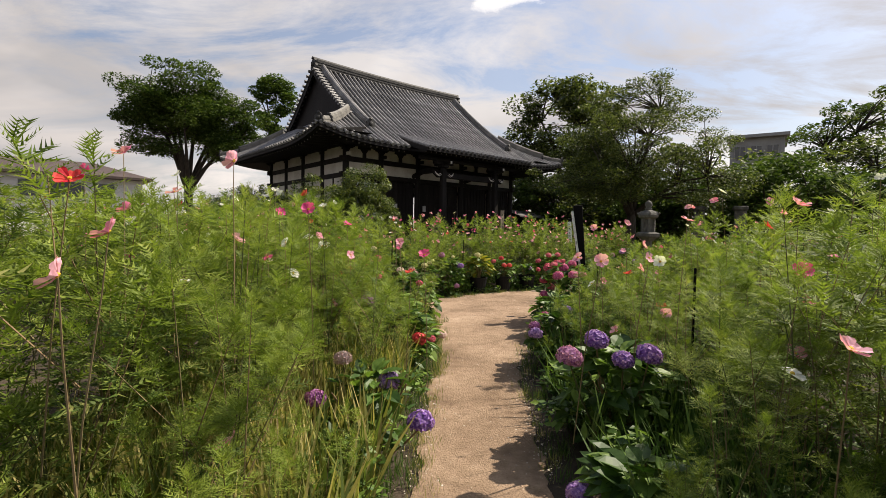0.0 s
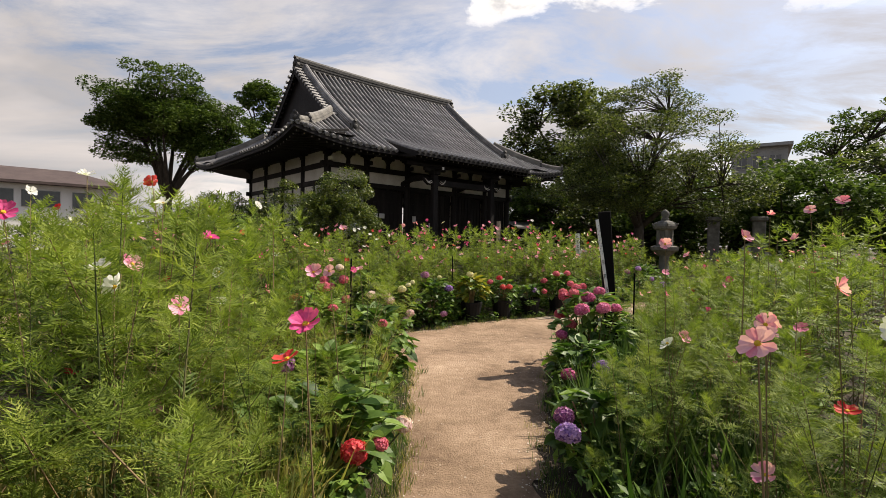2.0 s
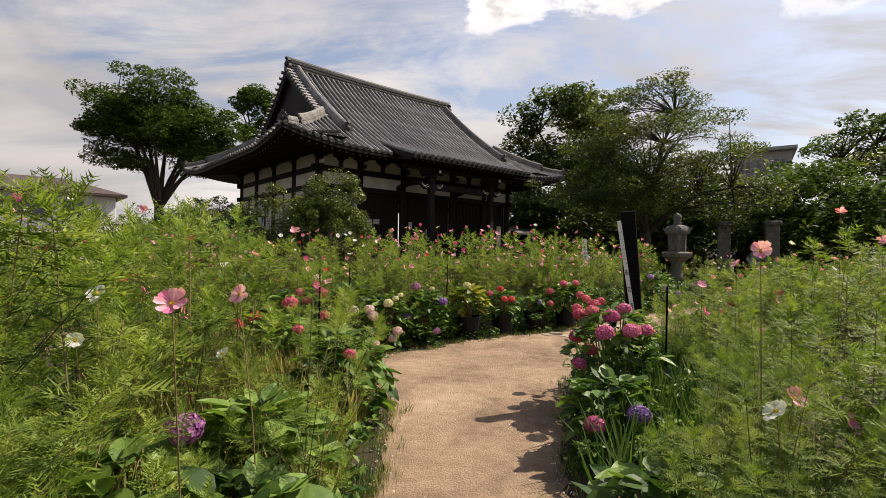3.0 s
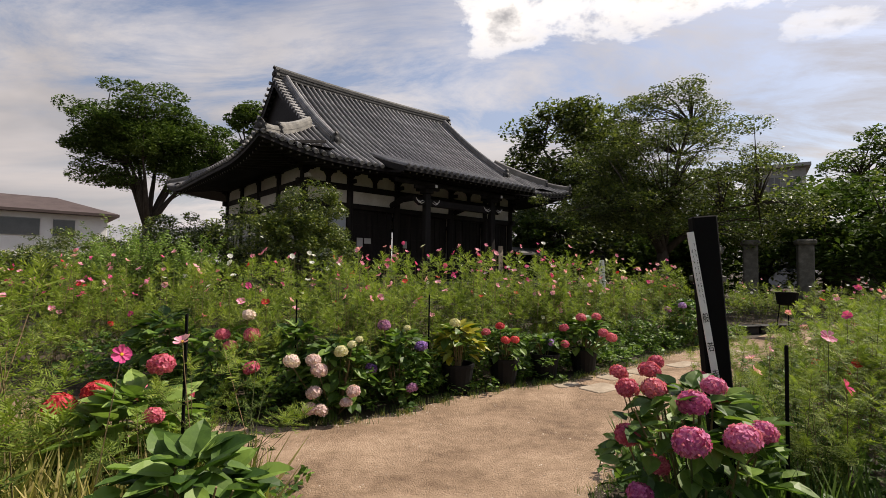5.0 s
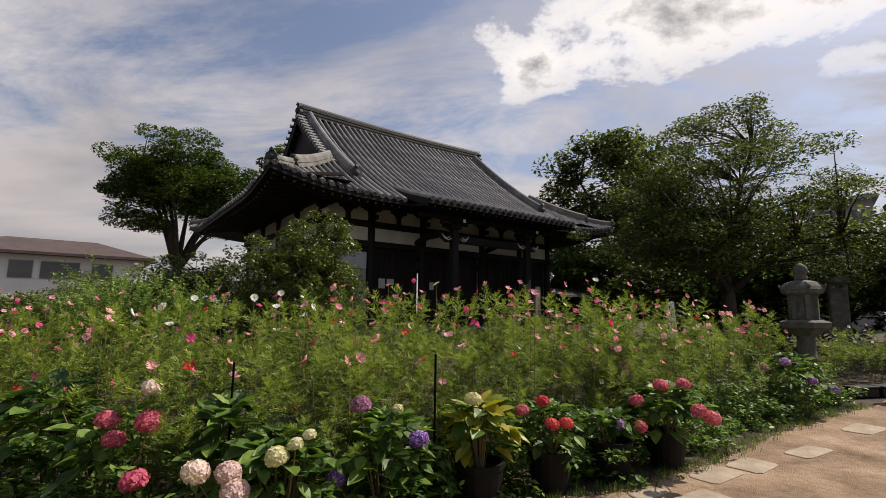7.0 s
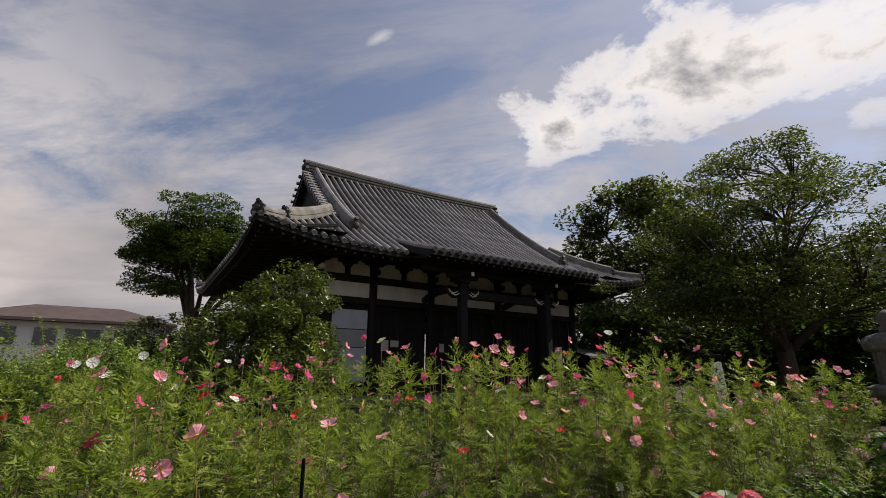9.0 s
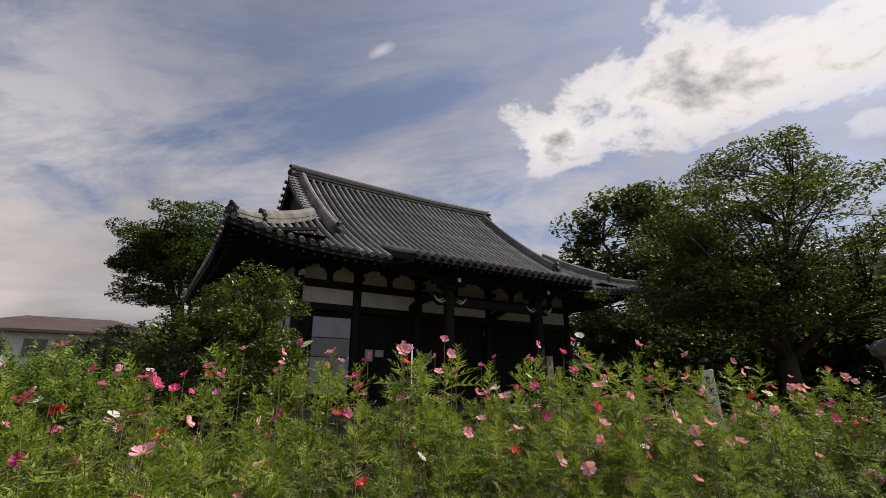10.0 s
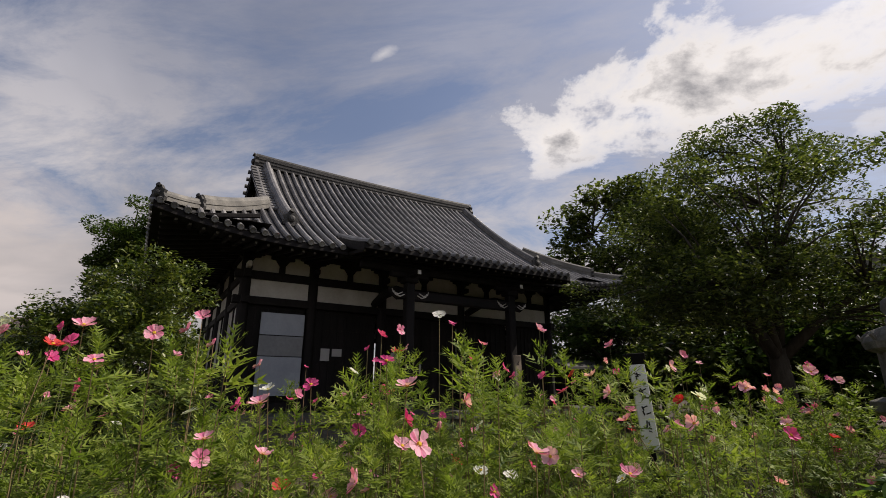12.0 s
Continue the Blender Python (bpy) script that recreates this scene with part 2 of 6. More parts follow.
PETALS = {
    "pink": petal("pink_petal", (0.7, 0.19, 0.34), (0.86, 0.45, 0.55)),
    "magenta": petal("magenta_petal", (0.52, 0.025, 0.18), (0.74, 0.1, 0.3)),
    "red": petal("red_petal", (0.5, 0.015, 0.03), (0.68, 0.07, 0.06)),
    "white": petal("white_petal", (0.68, 0.66, 0.64), (0.8, 0.78, 0.77)),
}
FLORETS = {
    "violet": petal("violet_floret", (0.17, 0.07, 0.33), (0.52, 0.32, 0.64)),
    "purple": petal("purple_floret", (0.22, 0.06, 0.22), (0.55, 0.27, 0.46)),
    "rose": petal("rose_floret", (0.5, 0.08, 0.15), (0.72, 0.22, 0.28)),
    "magenta": petal("magenta_floret", (0.48, 0.08, 0.24), (0.72, 0.25, 0.43)),
    "pale": petal("pale_pink_floret", (0.6, 0.4, 0.41), (0.78, 0.66, 0.63)),
    "cream": petal("cream_floret", (0.6, 0.55, 0.3), (0.72, 0.68, 0.5)),
    "red": petal("red_floret", (0.5, 0.03, 0.05), (0.68, 0.12, 0.12)),
}


# ---- mesh helpers ----
class Shape:
    """Collects faces for one mesh."""

    def __init__(self):
        self.v, self.f, self.mi = [], [], []

    def add(self, verts, faces, mi=0):
        o = len(self.v)
        self.v += [tuple(p) for p in verts]
        self.f += [tuple(i + o for i in f) for f in faces]
        self.mi += [mi] * len(faces)
        return self

    def box(self, x0, y0, z0, x1, y1, z1, c=0.0, m=None, mi=0):
        """A box with its edges chamfered by c."""
        if c <= 0:
            v = [(x, y, z) for z in (z0, z1) for y in (y0, y1) for x in (x0, x1)]
            f = [(0, 2, 3, 1), (4, 5, 7, 6), (0, 1, 5, 4), (2, 6, 7, 3), (0, 4, 6, 2), (1, 3, 7, 5)]
        else:
            bm = bmesh.new()
            bmesh.ops.create_cube(bm, size=1)
            bmesh.ops.scale(bm, vec=(x1 - x0, y1 - y0, z1 - z0), verts=bm.verts)
            bmesh.ops.translate(bm, vec=((x0 + x1) / 2, (y0 + y1) / 2, (z0 + z1) / 2), verts=bm.verts)
            bmesh.ops.bevel(bm, geom=bm.edges[:], offset=c, segments=1, affect="EDGES")
            bm.verts.index_update()
            v, f = [p.co[:] for p in bm.verts], [[p.index for p in q.verts] for q in bm.faces]
            bm.free()
        if m is not None:
            v = [(m @ Vector(p))[:] for p in v]
        return self.add(v, f, mi)

    def lathe(self, profile, n=16, m=None, mi=0, turn=0.0, arc=2 * math.pi):
        """Turns a profile of (radius, height) round the z axis."""
        v, f = [], []
        for r, z in profile:
            v += [(r * math.cos(turn + arc * k / n), r * math.sin(turn + arc * k / n), z) for k in range(n)]
        for j in range(len(profile) - 1):
            f += [(j * n + k, j * n + (k + 1) % n, (j + 1) * n + (k + 1) % n, (j + 1) * n + k) for k in range(n)]
        f += [tuple(range(n))[::-1], tuple((len(profile) - 1) * n + k for k in range(n))]
        if m is not None:
            v = [(m @ Vector(p))[:] for p in v]
        return self.add(v, f, mi)

    def tube(self, pts, radii, n=6, mi=0):
        """A tapered tube along points."""
        pts = [Vector(p) for p in pts]
        v, f = [], []
        for i, p in enumerate(pts):
            d = (pts[min(i + 1, len(pts) - 1)] - pts[max(i - 1, 0)]).normalized()
            a = d.orthogonal().normalized() if i == 0 else (a - d * a.dot(d)).normalized()
            b = d.cross(a)
            r = radii[i]
            v += [(p + (a * math.cos(2 * math.pi * k / n) + b * math.sin(2 * math.pi * k / n)) * r)[:] for k in range(n)]
        for j in range(len(pts) - 1):
            f += [(j * n + k, j * n + (k + 1) % n, (j + 1) * n + (k + 1) % n, (j + 1) * n + k) for k in range(n)]
        f += [tuple(range(n))[::-1], tuple((len(pts) - 1) * n + k for k in range(n))]
        return self.add(v, f, mi)

    def mesh(self, name, mats, smooth=False):
        me = bpy.data.meshes.new(name)
        me.from_pydata(self.v, [], self.f)
        for m in mats if isinstance(mats, (list, tuple)) else [mats]:
            me.materials.append(m)
        me.polygons.foreach_set("material_index", self.mi)
        if smooth:
            me.polygons.foreach_set("use_smooth", [True] * len(self.f))
        me.update()
        return me


def part(name, shape, mats, parent, label="", smooth=False, m=None):
    data = shape.mesh(name, mats, smooth) if isinstance(shape, Shape) else shape
    ob = new(name, data)
    ob.parent = parent
    if m is not None:
        ob.matrix_basis = m
    if label:
        ob["label"] = label
    return ob


def thing(name, label, category, m=None, shape=None, mats=None, group="", kind="", smooth=False):
    ob = new(name, shape.mesh(name, mats, smooth) if isinstance(shape, Shape) else shape)
    if m is not None:
        ob.matrix_basis = m
    return tagged(ob, label, category, group, kind)


def tri_mesh(name, verts, tris, mats, mat_index=None):
    """A mesh straight from arrays of points and triangles."""
    me = bpy.data.meshes.new(name)
    nv, nt = len(verts), len(tris)
    me.vertices.add(nv)
    me.vertices.foreach_set("co", np.ascontiguousarray(verts, np.float32).ravel())
    me.loops.add(nt * 3)
    me.loops.foreach_set("vertex_index", np.ascontiguousarray(tris, np.int32).ravel())
    me.polygons.add(nt)
    me.polygons.foreach_set("loop_start", np.arange(0, nt * 3, 3, dtype=np.int32))
    me.polygons.foreach_set("loop_total", np.full(nt, 3, np.int32))
    for m in mats:
        me.materials.append(m)
    if mat_index is not None:
        me.polygons.foreach_set("material_index", np.ascontiguousarray(mat_index, np.int32))
    me.update()
    me.validate()
    return me


rng = np.random.default_rng(7)


def inside(poly, x, y):
    """Whether points lie in a polygon (arrays)."""
    c = np.zeros(len(x), bool)
    for (x0, y0), (x1, y1) in zip(poly, poly[1:] + poly[:1]):
        hit = ((y0 > y) != (y1 > y)) & (x < (x1 - x0) * (y - y0) / (y1 - y0 + 1e-12) + x0)
        c ^= hit
    return c


def edge_distance(line, x, y):
    """Distance of points to a polyline (arrays)."""
    best = np.full(len(x), 1e9)
    for (x0, y0), (x1, y1) in zip(line, line[1:]):
        dx, dy = x1 - x0, y1 - y0
        k = np.clip(((x - x0) * dx + (y - y0) * dy) / (dx * dx + dy * dy), 0, 1)
        best = np.minimum(best, np.hypot(x - x0 - k * dx, y - y0 - k * dy))
    return best


# ---- ground and path ----
LEFT_EDGE = [(-0.2, -4), (-0.15, 2.4), (-0.09, 4), (0.0, 4.7), (-0.04, 5.7), (-0.05, 7.1), (-0.35, 7.6), (-0.9, 7.85), (-1.8, 8.15), (-3.2, 8.55), (-7, 9.3)]
BACK_EDGE = [(-7.5, 11.0), (-3.2, 9.85), (-2.2, 9.32), (-1.4, 9.05), (-0.5, 9.05), (0.2, 9.42), (0.75, 10.1), (1.8, 10.7), (2.5, 11.1), (3.7, 12.15), (4.6, 13.0), (6.1, 14.2), (7.3, 15.0)]
RIGHT_EDGE = [(0.6, -4), (0.6, 2.6), (0.74, 4.2), (0.9, 5.0), (1.2, 6.2), (1.4, 7.0), (1.62, 7.8), (2.0, 8.4), (3.2, 9.5), (5.0, 11.3), (8.3, 13.9), (14, 17)]


def finer(line, step=0.06, wobble=0.045):
    out = []
    for (x0, y0), (x1, y1) in zip(line, line[1:]):
        n = max(1, int(math.hypot(x1 - x0, y1 - y0) / step))
        for k in range(n):
            x, y = x0 + (x1 - x0) * k / n, y0 + (y1 - y0) * k / n
            w = noise.noise((x * 3, y * 3, 0)) * wobble * 1.5 + noise.noise((x * 9, y * 9, 3)) * wobble + noise.noise((x * 25, y * 25, 7)) * wobble * 0.5
            out.append((x + w, y - w))
    return out + [line[-1]]


def build_ground():
    s = Shape()
    xs = [-900, -300, -100, -40, -20, -10, -5, 0, 5, 10, 20, 40, 100, 300, 900]
    v = [(x, y + 10, -0.012) for y in xs for x in xs]
    n = len(xs)
    s.add(v, [(j * n + i, j * n + i + 1, (j + 1) * n + i + 1, (j + 1) * n + i) for j in range(n - 1) for i in range(n - 1)])
    thing("ground", "dark bare garden soil between flower beds", "ground", shape=s, mats=SOIL, kind="structure")
    ring = finer(LEFT_EDGE) + finer(BACK_EDGE) + [(8.6, 16.2), (13, 19)] + finer(RIGHT_EDGE)[::-1]
    bm = bmesh.new()
    face = bm.faces.new([bm.verts.new((x, y, 0.0)) for x, y in ring])
    if face.normal.z < 0:
        face.normal_flip()
    bmesh.ops.triangulate(bm, faces=[face])
    me = bpy.data.meshes.new("path")
    bm.normal_update()
    bm.to_mesh(me)
    bm.free()
    me.materials.append(PATH_EARTH)
    thing("path", "trodden sandy earth path winding between flower beds", "path", shape=me, kind="structure")


build_ground()


# ---- temple hall (local x along its front, y to its back) ----
HALL = pose(-4.50, 22.30, 0, 0, 0, 40.5)
XC, EAVE, DEEP, OVER, SIDE = 5.63, 5.15, 9.2, 2.2, 2.62
X0, X1, Y0, Y1 = -SIDE, 2 * XC + SIDE, -OVER, DEEP + OVER
GX0, GX1, MID = 0.3, 2 * XC - 0.3, DEEP / 2
SLOPE = MID - Y0
KX0, KX1, KOUT, JOIN = 2.0, 9.26, 1.2, 1.3          # the porch roof, how far it reaches out and where it joins the slope


def profile(e):
    k = e / SLOPE
    return EAVE + 4.95 * k * (0.72 + 0.28 * k)


def lift(t, e):
    return 0.45 * max(0.0, 1 - t / 3.4) ** 2 * max(0.0, 1 - e / 3.2)


def front_z(x, e):
    return profile(e) + lift(min(x - X0, X1 - x), e)


def porch_z(e):
    k = (e + KOUT) / (JOIN + KOUT)
    return 5.03 + (profile(JOIN) - 5.03) * (0.85 * k + 0.15 * k * k)


def row_mesh(points, radius=0.07, cap=True):
    """One course of round cover tiles down a slope, with its round end tile."""
    s, n = Shape(), 5
    pts = [Vector(p) for p in points]
    v, f = [], []
    for i, p in enumerate(pts):
        d = (pts[min(i + 1, len(pts) - 1)] - pts[max(i - 1, 0)]).normalized()
        side = d.cross(Vector((0, 0, 1))).normalized()
        up = side.cross(d)
        r = radius * (1.0 + 0.07 * (i % 2))
        for k in range(n + 1):
            a = math.pi * k / n
            v.append((p + side * math.cos(a) * r + up * (math.sin(a) * r * 1.35))[:])
    for i in range(len(pts) - 1):
        f += [(i * (n + 1) + k, i * (n + 1) + k + 1, (i + 1) * (n + 1) + k + 1, (i + 1) * (n + 1) + k) for k in range(n)]
    s.add(v, f)
    if cap:
        d = (pts[0] - pts[1]).normalized()
        m = Matrix.Translation(pts[0] + Vector((0, 0, 0.015))) @ d.to_track_quat("Z", "Y").to_matrix().to_4x4()
        s.lathe([(0.07, -0.06), (0.082, -0.02), (0.082, 0.03), (0.062, 0.035), (0.052, 0.02)], 10, m)
    return s


def sheet(columns):
    """A surface through columns of points, all of one length."""
    s, n = Shape(), len(columns[0])
    s.add([p for c in columns for p in c], [(i * n + k, (i + 1) * n + k, (i + 1) * n + k + 1, i * n + k + 1) for i in range(len(columns) - 1) for k in range(n - 1)])
    return s


def ridge_band(points, width, height, layers=3):
    """A ridge of stacked flat tiles with a round cap, along points."""
    s = Shape()
    pts = [Vector(p) for p in points]
    for i, (p, q) in enumerate(zip(pts, pts[1:])):
        d = q - p
        side = d.cross(Vector((0, 0, 1))).normalized()
        for k in range(layers):
            w = width * (0.5 if k % 2 == 0 else 0.43)
            z0, z1 = height * k / layers, height * (k + 1) / layers
            v = [(b + side * w * a + Vector((0, 0, z)))[:] for b in (p, q) for z in (z0, z1) for a in (-1, 1)]
            s.add(v, [(0, 1, 3, 2), (4, 6, 7, 5), (2, 3, 7, 6), (0, 4, 5, 1), (0, 2, 6, 4), (1, 5, 7, 3)])
    s.tube([p + Vector((0, 0, height + 0.02)) for p in pts], [width * 0.34] * len(pts), 8)
    return s


def ogre_tile(size=1.0):
    """The upright ornament tile that closes a ridge: a shouldered plate with horns and a boss."""
    s = Shape()
    out = [(-0.3, 0), (-0.34, 0.14), (-0.26, 0.3), (-0.3, 0.42), (-0.2, 0.46), (-0.1, 0.62), (0, 0.68), (0.1, 0.62), (0.2, 0.46), (0.3, 0.42), (0.26, 0.3), (0.34, 0.14), (0.3, 0)]
    n = len(out)
    v = [(x * size, -0.07 * size, z * size) for x, z in out] + [(x * size, 0.07 * size, z * size) for x, z in out]
    f = [tuple(range(n)), tuple(range(2 * n - 1, n - 1, -1))] + [(k, k + n, (k + 1) % n + n, (k + 1) % n) for k in range(n)]
    s.add(v, f)
    s.lathe([(0.15 * size, 0), (0.13 * size, 0.08 * size), (0.06 * size, 0.12 * size)], 10, pose(0, -0.06 * size, 0.28 * size, 90))
    s.lathe([(0.08 * size, 0), (0.08 * size, 0.1 * size), (0.09 * size, 0.1 * size), (0.09 * size, 0.14 * size)], 8, pose(0, 0.0, 0.58 * size, 70))
    return s


def build_hall():
    hall = thing("temple_hall", "dark timber temple hall with white panels and grey tiled roof", "temple", HALL)
    s = Shape().box(-1.3, -1.7, 0, 2 * XC + 1.3, DEEP + 1.7, 0.62, 0.03)
    s.box(-1.4, -1.8, 0.62, 2 * XC + 1.4, DEEP + 1.8, 0.85, 0.02)
    part("stone_podium", s, SHADED_GRANITE, hall, "grey stone podium")
    cols = [-0.15, 1.78, 4.08, 2 * XC - 4.08, 2 * XC - 1.78, 2 * XC + 0.15]
    rows = [DEEP * k / 4 for k in range(5)]
    col = Shape().lathe([(0.2, 0.85), (0.22, 0.9), (0.17, 0.98), (0.155, 1.2), (0.15, 5.0), (0.14, 5.05)], 16).mesh("column", DARK_WOOD, True)
    for x in cols:
        for y in ((0.0, DEEP) if x not in (cols[0], cols[-1]) else rows):
            part("column", col, None, hall, m=pose(x, y, 0))
    for y, sg in ((0.0, -1), (DEEP, 1)):
        for a, b in zip(cols, cols[1:]):
            part("plaster_panel", Shape().box(a + 0.14, y - 0.03, 4.0, b - 0.14, y + 0.03, 4.5, 0.005), PLASTER, hall)
            part("upper_panel", Shape().box(a + 0.14, y - 0.02, 4.74, b - 0.14, y + 0.02, 5.25, 0.005), PLASTER, hall)
            # frog-leg struts in front of the upper panels
            for cx in (a, (a + b) / 2, b):
                out = [(-0.09, 4.74), (0.09, 4.74), (0.08, 4.95), (0.2, 5.12), (0.34, 5.14), (0.34, 5.26), (-0.34, 5.26), (-0.34, 5.14), (-0.2, 5.12), (-0.08, 4.95)]
                n = len(out)
                k = Shape().add([(cx + x, y + sg * 0.1, z) for x, z in out] + [(cx + x, y + sg * 0.02, z) for x, z in out], [tuple(range(n)), tuple(range(2 * n - 1, n - 1, -1))] + [(i, i + n, (i + 1) % n + n, (i + 1) % n) for i in range(n)])
                part("strut", k, DARK_WOOD, hall)
    for x, sg in ((cols[0], -1), (cols[-1], 1)):
        for a, b in zip(rows, rows[1:]):
            part("plaster_panel", Shape().box(x - 0.03, a + 0.14, 4.0, x + 0.03, b - 0.14, 4.5, 0.005), PLASTER, hall)
            part("upper_panel", Shape().box(x - 0.02, a + 0.14, 4.74, x + 0.02, b - 0.14, 5.25, 0.005), PLASTER, hall)
            part("wall_panel", Shape().box(x - 0.03, a + 0.14, 2.0, x + 0.03, b - 0.14, 3.78, 0.005), PLASTER, hall)
            part("wall_board", Shape().box(x - 0.04, a + 0.14, 0.9, x + 0.04, b - 0.14, 2.0, 0.005), DARK_WOOD, hall)
            k = Shape().box(x - 0.07, (a + b) / 2 - 0.05, 0.9, x + 0.07, (a + b) / 2 + 0.05, 3.78, 0.005)
            part("wall_post", k, DARK_WOOD, hall)
    for z0, z1, t in ((3.78, 4.0, 0.11), (4.5, 4.74, 0.1), (5.25, 5.5, 0.14), (0.9, 1.12, 0.12)):
        for y in (0.0, DEEP):
            part("beam", Shape().box(cols[0] - 0.3, y - t, z0, cols[-1] + 0.3, y + t, z1, 0.012), DARK_WOOD, hall)
        for x in (cols[0], cols[-1]):
            part("beam", Shape().box(x - t + 0.003, -0.3, z0 + 0.003, x + t - 0.003, DEEP + 0.3, z1 - 0.003, 0.012), DARK_WOOD, hall)
    # doors between the front columns: framed leaves set back behind the columns, near-black to stand for the dark open
    # interior
    for i, (a, b) in enumerate(zip(cols, cols[1:])):
        for j in range(2):
            x0 = a + 0.15 + (b - a - 0.3) * j / 2
            x1 = x0 + (b - a - 0.3) / 2 - 0.01
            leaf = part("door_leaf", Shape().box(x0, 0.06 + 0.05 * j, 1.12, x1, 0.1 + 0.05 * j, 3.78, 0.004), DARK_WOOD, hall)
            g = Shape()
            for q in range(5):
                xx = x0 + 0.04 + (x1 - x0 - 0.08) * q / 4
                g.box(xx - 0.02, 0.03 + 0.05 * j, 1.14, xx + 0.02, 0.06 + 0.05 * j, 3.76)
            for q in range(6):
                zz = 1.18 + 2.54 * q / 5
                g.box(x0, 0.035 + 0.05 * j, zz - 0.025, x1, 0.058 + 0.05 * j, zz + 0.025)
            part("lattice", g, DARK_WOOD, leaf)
    # pale sheets hung in the first bay, papers by the doors
    part("hanging_sheet", Shape().box(0.36, -0.11, 2.95, 1.58, -0.08, 3.57, 0.004), SHEET, hall, "pale grey hanging sheet")
    part("hanging_sheet", Shape().box(0.36, -0.11, 1.3, 1.58, -0.08, 2.35, 0.004), SHEET, hall, "pale grey hanging sheet")
    part("glass_pane", Shape().box(0.36, -0.1, 2.37, 1.58, -0.075, 2.93, 0.004), SHADED_GLASS, hall, "dusky glass pane")
    for x0, z0, w, h in ((2.15, 2.28, 0.27, 0.36), (2.5, 2.42, 0.3, 0.22), (4.45, 2.3, 0.2, 0.3), (7.3, 2.1, 0.07, 0.42), (5.5, 1.9, 0.07, 0.4)):
        part("notice", Shape().box(x0, -0.02, z0, x0 + w, 0.0, z0 + h), PAPER, hall, "white paper notice")
    # bracket sets over the columns
    br = Shape().box(-0.16, -0.16, 5.05, 0.16, 0.16, 5.2, 0.02).box(-0.45, -0.09, 5.2, 0.45, 0.09, 5.34, 0.02).box(-0.09, -0.75, 5.2, 0.09, 0.3, 5.34, 0.02)
    for dx in (-0.38, 0, 0.38):
        br.box(dx - 0.1, -0.1, 5.34, dx + 0.1, 0.1, 5.46, 0.015)
    br.box(-0.1, -0.72, 5.34, 0.1, -0.52, 5.46, 0.015)
    brm = br.mesh("bracket", DARK_WOOD)
    for x in cols:
        part("bracket", brm, None, hall, m=pose(x, 0, 0))
    for y in rows:
        part("bracket", brm, None, hall, m=pose(cols[0], y, 0, 0, 0, -90))
        part("bracket", brm, None, hall, m=pose(cols[-1], y, 0, 0, 0, 90))
    for x in cols:
        part("beam_nose", Shape().box(x - 0.06, -0.48, 4.76, x + 0.06, -0.11, 4.92, 0.02), PLASTER if x == cols[0] else DARK_WOOD, hall)

    # porch: two posts, a tie beam with carved white-edged noses, brackets
    for x in (3.8, 2 * XC - 3.8):
        p = part("porch_post", Shape().box(x - 0.13, -2.56, 0.3, x + 0.13, -2.3, 4.35, 0.03), DARK_WOOD, hall)
        part("post_base", Shape().lathe([(0.32, 0), (0.32, 0.2), (0.22, 0.32)], 12, pose(x, -2.43, 0)), SHADED_GRANITE, p)
        part("porch_bracket", Shape().box(x - 0.2, -2.63, 4.35, x + 0.2, -2.23, 4.5, 0.02).box(x - 0.6, -2.51, 4.5, x + 0.6, -2.35, 4.64, 0.02).box(x - 0.08, -3.0, 4.5, x + 0.08, -1.8, 4.64, 0.02), DARK_WOOD, hall)
        part("rainbow_beam", Shape().tube([(x, -2.4, 4.05), (x, -1.6, 4.3), (x, -0.8, 4.3), (x, 0, 4.1)], [0.12, 0.14, 0.14, 0.12], 8), DARK_WOOD, hall)
        for sg in (-1, 1):
            nose = Shape().tube([(x + sg * 0.12, -2.43, 3.98), (x + sg * 0.38, -2.43, 3.95), (x + sg * 0.56, -2.43, 4.05), (x + sg * 0.62, -2.43, 4.18)], [0.1, 0.1, 0.075, 0.03], 8)
            part("beam_nose", nose, DARK_WOOD, hall)
            curl = Shape()
            for w in (0.0, 0.06):
                curl.tube([(x + sg * (0.2 + w), -2.545, 4.0 + w), (x + sg * (0.34 + w), -2.55, 3.93 + w), (x + sg * (0.48 + w), -2.53, 3.98 + w), (x + sg * (0.52 + w), -2.52, 4.08 + w)], [0.012, 0.02, 0.02, 0.01], 6)
            part("carved_curl", curl, PLASTER, hall, "white painted curl")
        part("bracket_tip", Shape().box(x - 0.05, -3.03, 4.5, x + 0.05, -3.0, 4.62, 0.005), PLASTER, hall, "white bracket end")
    part("tie_beam", Shape().box(3.8, -2.52, 3.86, 2 * XC - 3.8, -2.34, 4.14, 0.03), DARK_WOOD, hall)
    part("eave_purlin", Shape().box(KX0 + 0.3, -2.5, 4.64, KX1 - 0.3, -2.36, 4.8, 0.02), DARK_WOOD, hall)

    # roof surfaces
    roof = part("roof", sheet([[(x, Y0 + SLOPE * k / 16, front_z(x, SLOPE * k / 16)) for k in range(17)] for x in np.linspace(GX0, GX1, 30)]), SHADED_PAN_TILE, hall)
    def add_roof(name, columns, mat=SHADED_PAN_TILE):
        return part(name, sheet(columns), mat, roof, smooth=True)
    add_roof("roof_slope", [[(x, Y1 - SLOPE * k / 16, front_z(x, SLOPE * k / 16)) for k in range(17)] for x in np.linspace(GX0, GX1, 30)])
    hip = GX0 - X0
